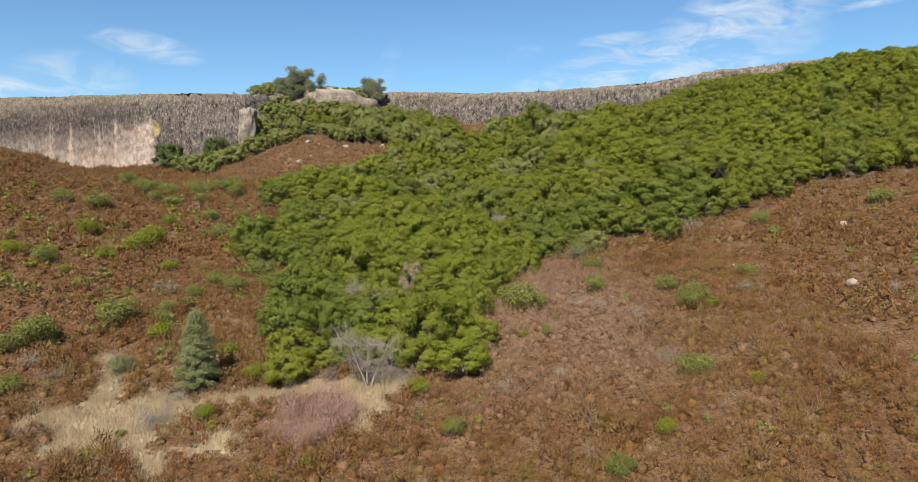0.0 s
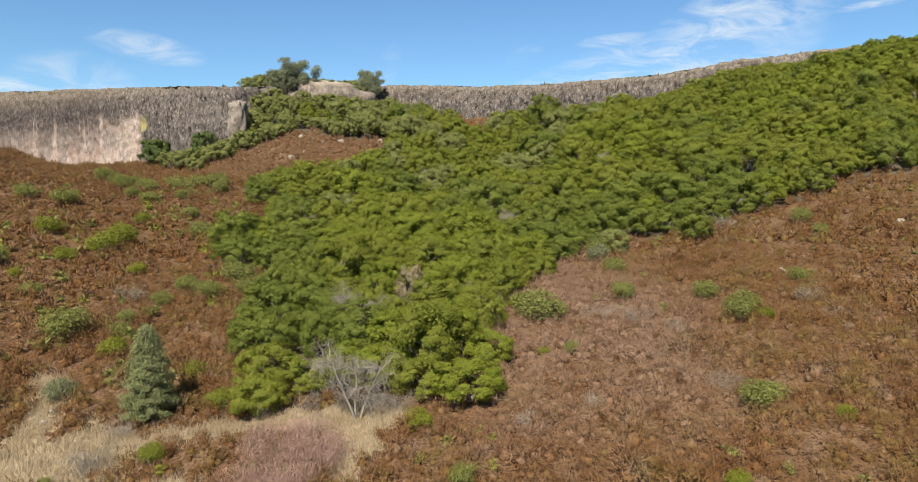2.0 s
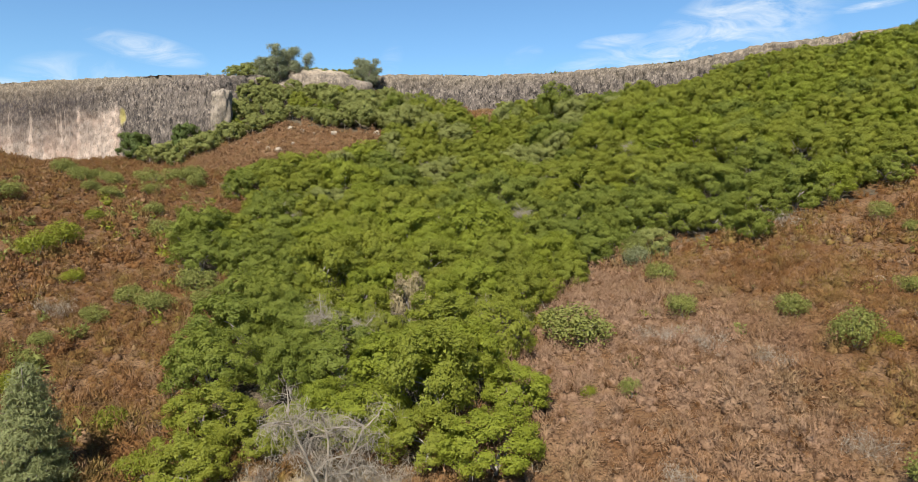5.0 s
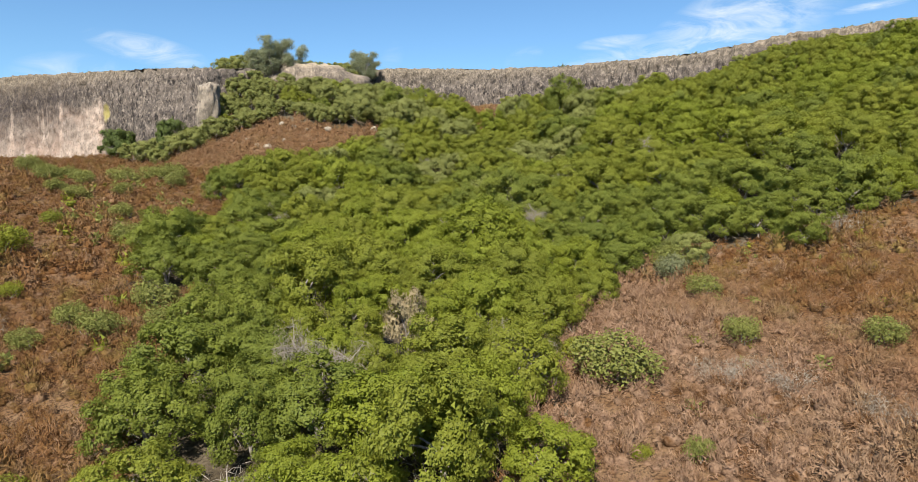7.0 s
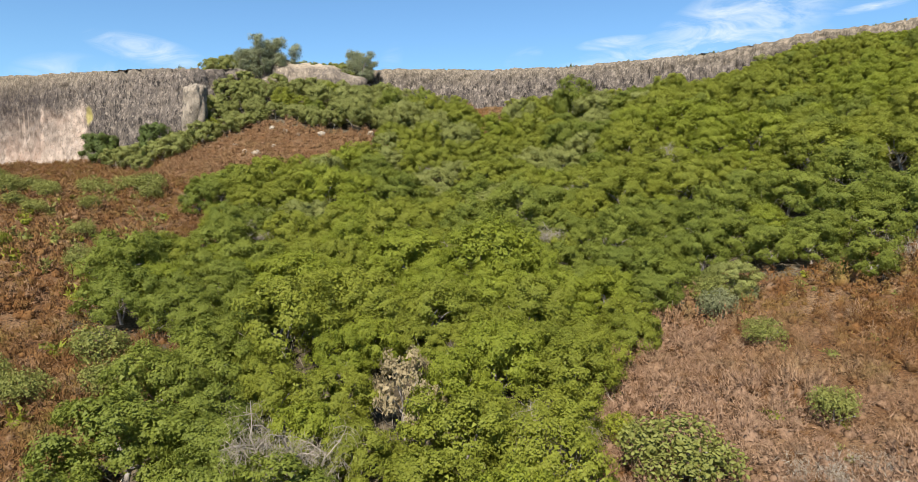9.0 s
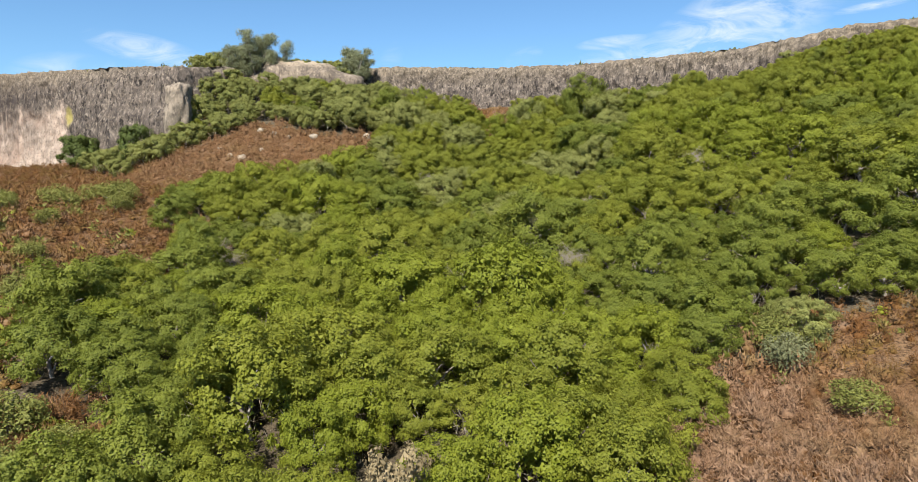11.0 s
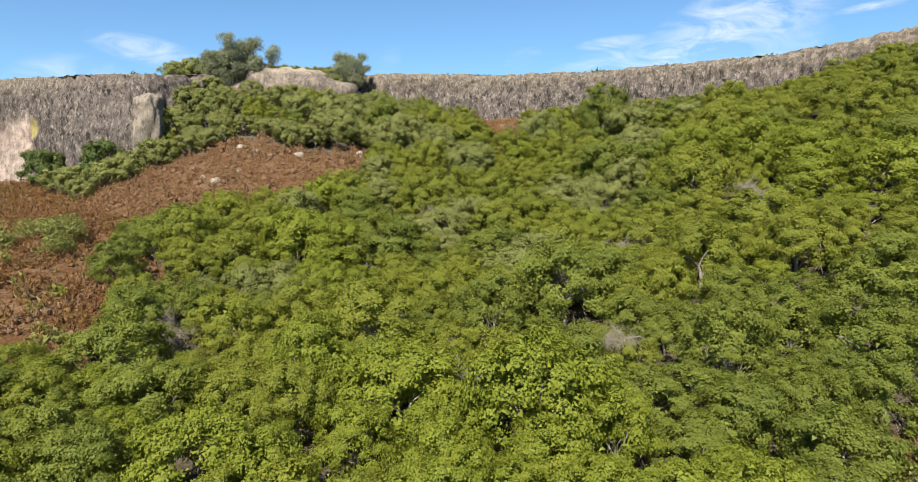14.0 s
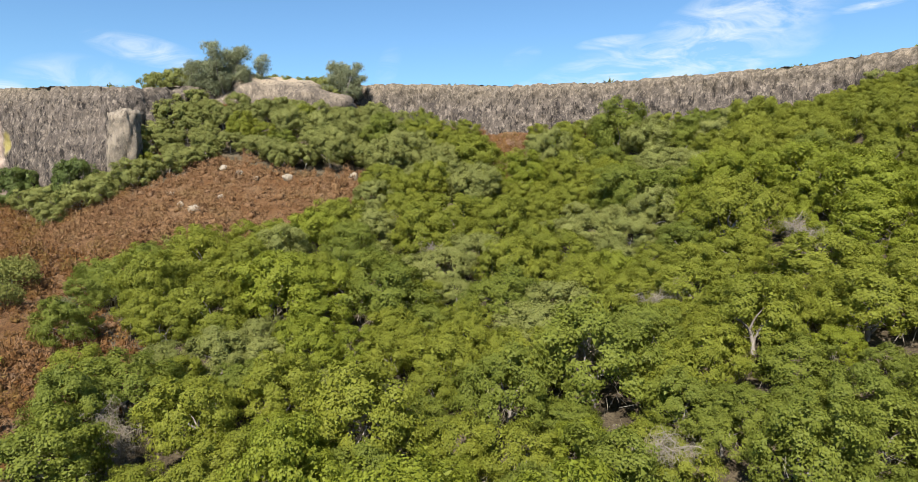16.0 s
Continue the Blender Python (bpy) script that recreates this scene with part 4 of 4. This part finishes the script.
GREEN_RIGHT = [(-0.4, 43.9, 1.5), (6.6, 67.4, 4.3), (8.2, 59.5, 1.2), (22.1, 68.8, 2.5), (22.1, 61.7, 2.8), (17.6, 48.2, 2.5), (30.6, 69.1, 2.0), (16.7, 82.1, 2.3),
               (15.2, 71.5, 2.0), (41.1, 89.1, 2.3), (54.4, 85.1, 2.8), (-24.4, 45.8, 0.7), (9.6, 37.6, 1.5), (16.8, 91.0, 2.8), (39.9, 83.0, 1.7)]
YELLOW = [(-52.5, 92.5, 3.4), (-43.3, 87.8, 3.6), (-44.9, 101.6, 2.3), (-55.6, 81.0, 3.0), (-28.8, 62.2, 2.4), (-20.8, 58.8, 1.9), (-17.5, 54.8, 2.1), (6.0, 60.5, 1.0), (23.9, 61.2, 1.5),
          (21.4, 45.7, 1.2), (11.0, 41.2, 0.9), (13.4, 41.0, 1.3), (4.9, 71.4, 2.2), (-3.1, 50.5, 2.0), (-9.9, 41.5, 1.2), (-45.3, 83.5, 2.6), (-46.5, 77.1, 1.6), (-19.2, 48.1, 1.8), (4.1, 74.9, 1.8), (-3.5, 97.3, 2.2), (3.6, 99.5, 1.8), (17.2, 163.8, 5.5), (35.3, 155.0, 3.0), (-43.1, 91.8, 3.8), (-36.7, 82.5, 2.0), (2.9, 69.8, 1.6)]
GREY = [(-33.7, 75.2, 2.5), (-22.8, 51.7, 1.9), (-22.7, 47.6, 2.0), (-33.7, 53.5, 2.0), (17.0, 60.4, 2.0), (14.7, 64.9, 2.1), (16.8, 51.7, 1.7), (8.1, 51.1, 1.4), (8.2, 40.1, 1.2),
        (33.8, 94.3, 4.2), (-10.6, 54.0, 2.0), (-4.6, 53.2, 2.0), (38.9, 58.1, 1.6), (29.0, 64.1, 2.1), (-36.9, 55.8, 1.9), (12.2, 66.9, 2.0), (3.8, 49.4, 1.6), (14.4, 67.0, 1.5)]
r_bush = np.random.default_rng(31)
scatter([tagged(shrub(np.random.default_rng(500 + k), "shrub", OLIVE_LEAF), "rounded olive-green shrub standing in dry brush", "shrub", "green shrubs in the brush") for k in range(3)], GREEN_LEFT + GREEN_RIGHT, r_bush, 1.22)
scatter([tagged(shrub(np.random.default_rng(510 + k), "shrub", BRIGHT_LEAF), "bright yellow-green leafy shrub in dry brush", "shrub", "yellow-green shrubs in the brush") for k in range(3)], YELLOW, r_bush, 1.05)
scatter([tagged(twig_bush(np.random.default_rng(520 + k), "dead_shrub", GREY_TWIG), "pale grey leafless shrub with fine twigs", "shrub", "grey shrubs in the brush") for k in range(3)], GREY, r_bush, 1.2)
scatter([tagged(shrub(np.random.default_rng(530 + k), "sage_shrub", SAGE_LEAF), "grey-green sage shrub with soft rounded crown", "shrub", "sage shrubs") for k in range(2)],
        [(-29.0, 55.3, 2.4), (-38.8, 130.0, 2.8), (16.4, 88.6, 3.2), (19.5, 91.5, 2.6), (-57.0, 128.0, 3.0)], r_bush)
scatter([tagged(twig_bush(np.random.default_rng(540 + k), "thicket", PINK_TWIG, 5200, 14, PINK_TWIG), "dry pinkish-red thicket of thin leafless stems", "thicket", "pink thickets by the clearing") for k in range(2)],
        [(-11.4, 47.6, 3.6), (-9.6, 46.0, 3.2), (-10.2, 49.4, 3.4), (-12.4, 45.4, 2.8), (-8.6, 48.0, 2.6), (-12.8, 49.4, 2.8), (-10.6, 44.2, 2.4)], r_bush)
scatter([tagged(twig_bush(np.random.default_rng(550 + k), "rust_shrub", RUST_LEAF, 900), "rust-coloured withered shrub between green oaks", "shrub", "rusty shrubs") for k in range(2)],
        [(2.4, 175.5, 2.6), (4.6, 184.0, 3.0), (2.8, 189.0, 3.2), (38.5, 159.0, 3.2), (-54.0, 171.0, 2.4)], r_bush)
scatter([tagged(twig_bush(np.random.default_rng(560 + k), "pale_thicket", PINK_TWIG, 900, 7, PINK_TWIG), "pale pink dry thicket below the cliff", "thicket", "dry thickets below the cliff") for k in range(1)],
        [(5.4, 190.5, 3.4), (4.2, 178.5, 2.6), (6.0, 186.5, 2.6)], r_bush)


# ---- the single trees ----
def conifer(r, height, width, name="pine_tree", tiers=74, tufts=34, mat=PINE_LEAF):
    """A dense young pine: whorls of upswept boughs, each full of needle tufts."""
    tree = new(name)
    part("trunk", mesh_of("trunk", *tube(*limb((0, 0, -0.4), (0, 0, 1), height + 0.2, 0.13, 0.02, r, 8, 0.02), 7), BARK), tree)
    for k in range(tiers):
        f = (k + 0.5) / tiers
        z = height * (0.05 + 0.93 * f)
        reach = width / 2 * (1 - f) ** 0.62 * r.uniform(0.78, 1.12) * min(1.0, 0.85 + f * 2)
        az = k * 2.39996
        p, q = limb((0, 0, z), (math.cos(az), math.sin(az), 0.25), reach, 0.035, 0.01, r, 4, 0.08, 0.02)
        bough = part("bough", mesh_of("bough", *tube(p, q, 4), BARK), tree)
        n = max(6, int(tufts * reach / width * 2.6))
        g = r.uniform(0.25, 1.0, n) ** 0.7
        c = np.stack([np.interp(g, np.linspace(0, 1, 5), p[:, a]) for a in range(3)], 1) + r.normal(size=(n, 3)) * np.array([0.17, 0.17, 0.12])
        part("needle_spray", mesh_of("needle_spray", *sprigs(c, unit(c * np.array([1, 1, 0]) + np.array([0, 0, 0.6])), 0.21, 0.046, r, 0.5, 0.5), mat), bough)["kind"] = "stuff"
    return tree


pine = tagged(conifer(np.random.default_rng(61), 6.9, 4.1, tiers=130, tufts=290), "bushy blue-green young pine beside the straw clearing", "tree")
pine.matrix_basis = at(-21.7, 53.2, 0, sink=0.1)


def grey_pine(r, height, name="pine_tree"):
    """An open, rounded foothill pine with a forked stem."""
    tree = new(name)
    for k in range(3):
        az = 2.1 * k + r.uniform(0, 1)
        p, q = limb((0, 0, -0.4), (0.22 * math.cos(az), 0.22 * math.sin(az), 1), height * r.uniform(0.75, 0.95), 0.14, 0.03, r, 7, 0.07)
        part("stem", mesh_of("stem", *tube(p, q, 6), BARK), tree)
        for j in range(24):
            g = r.uniform(0.3, 1.0)
            c = np.array([np.interp(g, np.linspace(0, 1, 8), p[:, a]) for a in range(3)])
            b = r.uniform(0, 2 * math.pi)
            c2 = c + np.array([math.cos(b), math.sin(b), 0.5]) * r.uniform(0.25, 1.0) * height * 0.25 * (1.35 - g)
            branch = part("branch", mesh_of("branch", *tube(*limb(c, c2 - c, np.linalg.norm(c2 - c), 0.03, 0.01, r, 2, 0.05), 4), BARK), tree)
            n = 150
            d = unit(r.normal(size=(n, 3)) + np.array([0, 0, 0.3]))
            part("needle_spray", mesh_of("needle_spray", *leaflets(c2 + d * np.array([0.66, 0.66, 0.52]) * r.uniform(0.4, 1.1, (n, 1)), d, 0.27, 0.062, r, 0.8, 0.6), GREY_PINE_LEAF), branch)["kind"] = "stuff"
    return tree


pines = [tagged(grey_pine(np.random.default_rng(70 + k), 7.0), "grey-green pine with open rounded crown on the knoll", "tree", "pines on the knoll") for k in range(3)]
for k, (x, y, s) in enumerate([(-47.0, 196.0, 1.85), (-50.0, 196.0, 1.65), (-27.2, 203.0, 1.65), (-44.8, 197.5, 1.6), (-52.4, 194.5, 1.2), (-25.4, 204.0, 1.15)]):
    m = at(x, y, k * 77, (s, s, s), 0.1)
    if k < 3:
        pines[k].matrix_basis = m
    else:
        copy_thing(pines[k % 3], Matrix.Identity(4)).matrix_basis = m


def bare_tree(r):
    """A dead tree: forked grey limbs that arch over and droop in curtains of fine twigs."""
    tree = new("dead_tree")
    twigs = []
    for k in range(3):
        az = 2.1 * k + 0.5
        p, q = limb((0.1 * math.cos(az), 0.1 * math.sin(az), -0.3), (0.16 * math.cos(az), 0.16 * math.sin(az), 1), 3.4 + 0.5 * k, 0.075, 0.03, r, 7, 0.08)
        stem = part("stem", mesh_of("stem", *tube(p, q, 6), GREY_TWIG), tree)
        for j in range(11):
            g = r.uniform(0.3, 1.0)
            c = np.array([np.interp(g, np.linspace(0, 1, 8), p[:, a]) for a in range(3)])
            b = r.uniform(0, 2 * math.pi)
            lp, lq = limb(c, (math.cos(b), math.sin(b), 0.7), r.uniform(0.8, 1.7), 0.03, 0.010, r, 6, 0.16, 0.10)
            part("limb", mesh_of("limb", *tube(lp, lq, 5), GREY_TWIG), stem)
            for i in range(8):
                h = lp[r.integers(2, 7)]
                e = r.uniform(0, 2 * math.pi)
                tp, tq = limb(h, (math.cos(e) * 0.8, math.sin(e) * 0.8, 0.2), r.uniform(0.5, 1.1), 0.012, 0.004, r, 5, 0.2, 0.35)
                twigs.append(tube(tp, tq, 3))
                n = 20
                m = tp[r.integers(1, 6, n)] + r.normal(size=(n, 3)) * np.array([0.14, 0.14, 0.2])
                twigs.append(sprigs(m, unit(r.normal(size=(n, 3))), 0.30, 0.014, r, 0.6, -0.9))
    part("branchwork", mesh_of("branchwork", *join(twigs), GREY_TWIG), tree)["kind"] = "stuff"
    return tree


dead = tagged(bare_tree(np.random.default_rng(81)), "bare grey dead tree with drooping twigs beside green oaks", "tree")
dead.matrix_basis = at(-7.3, 51.8, 0, (1.3, 1.3, 1.15))
withered = tagged(oak(np.random.default_rng(150), TAN_LEAF, 12, 5, 42, 0.16), "withered tan-brown oak among green crowns", "tree")
withered.matrix_basis = at(-5.2, 73.0, 0, (0.62, 0.62, 1.0), 0.1)
copy_thing(withered, Matrix.Identity(4)).matrix_basis = at(-4.2, 139.0, 70, (0.7, 0.7, 0.85), 0.1)
for k, (x, y, w, h) in enumerate([(-9.2, 66.5, 1.1, 1.25), (-3.0, 103, 0.8, 1.1), (4.7, 120.5, 0.9, 1.1), (12.2, 127, 0.9, 1.1), (-10, 114, 0.8, 1.0), (26.5, 133, 0.9, 1.1), (-24.4, 110, 0.8, 1.0), (1.5, 67, 0.8, 1.1), (-6.4, 141, 1.1, 1.1), (6.2, 107.5, 1.0, 1.15)]):
    snag = copy_thing(dead, Matrix.Identity(4))
    snag.matrix_basis = at(x, y, k * 50, (w, w, h), 0.7)
    tagged(snag, "grey leafless oak among green crowns")

# oaks at the foot of the cliff and on the brow of the knoll
dark_oak = tagged(oak(np.random.default_rng(140), DARK_LEAF), "dark green oak standing against the pale cliff", "tree")
dark_oak.matrix_basis = at(-85.0, 193.5, 20, (1.45, 1.45, 1.6), 0.15)
copy_thing(dark_oak, Matrix.Identity(4)).matrix_basis = at(-65.5, 178.5, 140, (1.25, 1.2, 1.75), 0.15)
CLIFF_OAKS = [(-58.0, 192.0, 0.85), (-55.8, 194.0, 0.95), (-53.8, 196.0, 0.85), (-78.5, 187.0, 0.95), (-72.5, 181.5, 1.05), (-69, 179.5, 1.05), (-62, 174.0, 1.05), (-57.5, 171.5, 1.05), (-53.5, 173.0, 1.0),
              (-53.6, 181.0, 1.2), (-52.8, 186.0, 1.1), (-51.0, 190.5, 0.95), (-54.2, 185.0, 0.9), (-29.0, 203, 0.75), (55.5, 169.5, 0.7), (61.0, 166.5, 0.5), (66.5, 162.5, 0.42), (72.5, 158.5, 0.5), (79.0, 154.5, 0.42), (86.0, 151.0, 0.5), (93.0, 147.5, 0.42), (-20, 198.5, 0.9), (-65, 171, 0.75), (-58.5, 173.4, 0.95), (-55.2, 174.6, 0.8)]
for k, (x, y, s) in enumerate(CLIFF_OAKS):
    tree = CLIFF_KINDS[k] if k < 3 else copy_thing(CLIFF_KINDS[k % 3], Matrix.Identity(4))
    tree.matrix_basis = at(x, y, k * 61, (s, s, s), 0.15)

# low oaks along the top of the rock dome
for k, (dx, s) in enumerate([(-7.2, 0.50), (-5.0, 0.58), (-2.6, 0.66), (-0.4, 0.60), (2.0, 0.55), (4.4, 0.62), (6.6, 0.70)]):
    foot = float(land(-37.5, 202.5)) - 4.5 + 6.0 * math.sqrt(1 - (dx / 16) ** 2 - 0.035) - 0.45
    copy_thing(CLIFF_KINDS[k % 3], Matrix.Identity(4)).matrix_basis = pose(-37.5 + dx, 204.0, foot, 0, 0, k * 83) @ Matrix.Diagonal((s * 1.2, s * 1.2, s, 1))

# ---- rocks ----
boulder("rock_outcrop", -40.5, 201.0, (14.8, 8.5, 7.7), 9, sink=4.6, label="rock dome with paler crest on top of the knoll", rough=0.26)
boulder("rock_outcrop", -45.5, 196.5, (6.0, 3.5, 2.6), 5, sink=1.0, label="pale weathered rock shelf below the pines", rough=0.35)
boulder("rock_pillar", -56.3, 176.6, (2.3, 2.0, 5.6), 2, LIT_PILLAR_ROCK, sink=-6.3, label="free-standing basalt pillar at the cliff corner", category="rock pillar", rough=0.30, square=0.6)
for k, (x, y, w) in enumerate([(36.9, 60.9, 0.9), (31.0, 73.5, 0.9), (47.5, 80.9, 0.7), (27.0, 42.5, 0.4), (-28.4, 53.2, 0.35), (-28.2, 52.0, 0.3), (-39, 171, 1.0), (-36, 168.5, 1.1),
                               (-41, 160, 0.9), (-38, 157, 1.3), (-28.5, 166.5, 1.2), (-19.5, 168.3, 1.3), (-33, 166.5, 0.8), (-44, 164, 0.7), (-36, 161, 0.7)]):
    boulder("rock", x, y, (w * 0.6, w * 0.5, w * 0.5), 10 + k, PALE_ROCK, sink=-0.15 * w - 0.1, label="pale sunlit rock lying in brown brush")


# ---- dry grass and rim growth ----
def build_grass():
    r = np.random.default_rng(41)
    x, y = r.uniform(-34, -2, 95000), r.uniform(40, 60, 95000)
    ok = open_ground(x, y) | ((edge_distance(x, y, CLEARING) < 0.9) & (r.uniform(size=len(x)) < 0.35))
    x, y = x[ok], y[ok]
    p = np.stack([x, y, land(x, y) + ripple(x, y) + 0.16], -1)
    nrm = unit(np.stack([r.normal(size=len(x)), r.normal(size=len(x)), np.zeros(len(x))], -1))
    v, f = sprigs(p, nrm, 0.46, 0.026, r, 0.25, 2.0)
    tagged(new("dry_grass", mesh_of("dry_grass", v, f, STRAW)), "pale straw-coloured dry grass in the clearing", "grass", kind="stuff")


def build_rim_growth():
    r = np.random.default_rng(43)
    kinds = [join(brush_kind(np.random.default_rng(440 + k), 22, 0.42, 0.16)) for k in range(3)]
    pieces = []
    for k in range(2, len(RIM_XY) - 3):
        a, b = RIM_XY[k], RIM_XY[k + 1]
        for j in range(int(np.hypot(*(b - a)) / 1.7)):
            q = a + r.uniform() * (b - a)
            d = unit(b - a)
            q = q + np.array([-d[1], d[0]]) * r.uniform(0.8, 3.5)
            s = r.uniform(0.4, 1.0) + (0.7 if r.uniform() < 0.06 else 0)
            v, f = kinds[r.integers(0, 3)]
            f0 = np.hypot(*(q - a)) / np.hypot(*(b - a))
            pieces.append((v * s + np.array([q[0], q[1], RIM_Z[k] + min(1, f0) * (RIM_Z[k + 1] - RIM_Z[k]) - 0.25]), f))
    tagged(new("rim_shrubs", mesh_of("rim_shrubs", *join(pieces), OLIVE_LEAF)), "small scattered shrubs along the cliff rim", "brush", kind="stuff")


build_grass()
build_rim_growth()


def build_green_scrub():
    """Small leafy plants scattered through the brown brush."""
    r = np.random.default_rng(47)
    kinds = [join(brush_kind(np.random.default_rng(460 + k), 44, 0.26, 0.12)) for k in range(4)]
    pieces = []
    for x0, x1, y0, y1, count in ((-75, -22, 56, 112, 340), (-64, -36, 112, 150, 90), (0, 60, 36, 95, 130), (-30, 0, 36, 50, 40)):
        x, y = r.uniform(x0, x1, count), r.uniform(y0, y1, count)
        ok = ~inside(x, y, WOOD) & ~inside(x, y, CLEARING) & (np.sin(x * 0.16 + 1) * np.sin(y * 0.13) + 0.5 * np.sin(x * 0.4 + y * 0.3) > -0.25)
        for a, b in zip(x[ok], y[ok]):
            s = r.uniform(0.6, 2.0) if x0 < -30 else r.uniform(0.4, 1.2)
            v, f = kinds[r.integers(0, 4)]
            pieces.append((v * np.array([s, s, s * 0.9]) + np.array([a, b, float(land(a, b) + ripple(a, b)) + 0.1]), f))
    half = len(pieces) * 7 // 10
    order = r.permutation(len(pieces))
    for name, mat, pick, label in (("green_scrub", OLIVE_LEAF, order[:half], "small olive-green plants among brown brush"), ("yellow_scrub", BRIGHT_LEAF, order[half:], "small yellow-green plants among brown brush")):
        tagged(new(name, mesh_of(name, *join([pieces[k] for k in pick]), mat)), label, "scrub", kind="stuff")


build_green_scrub()
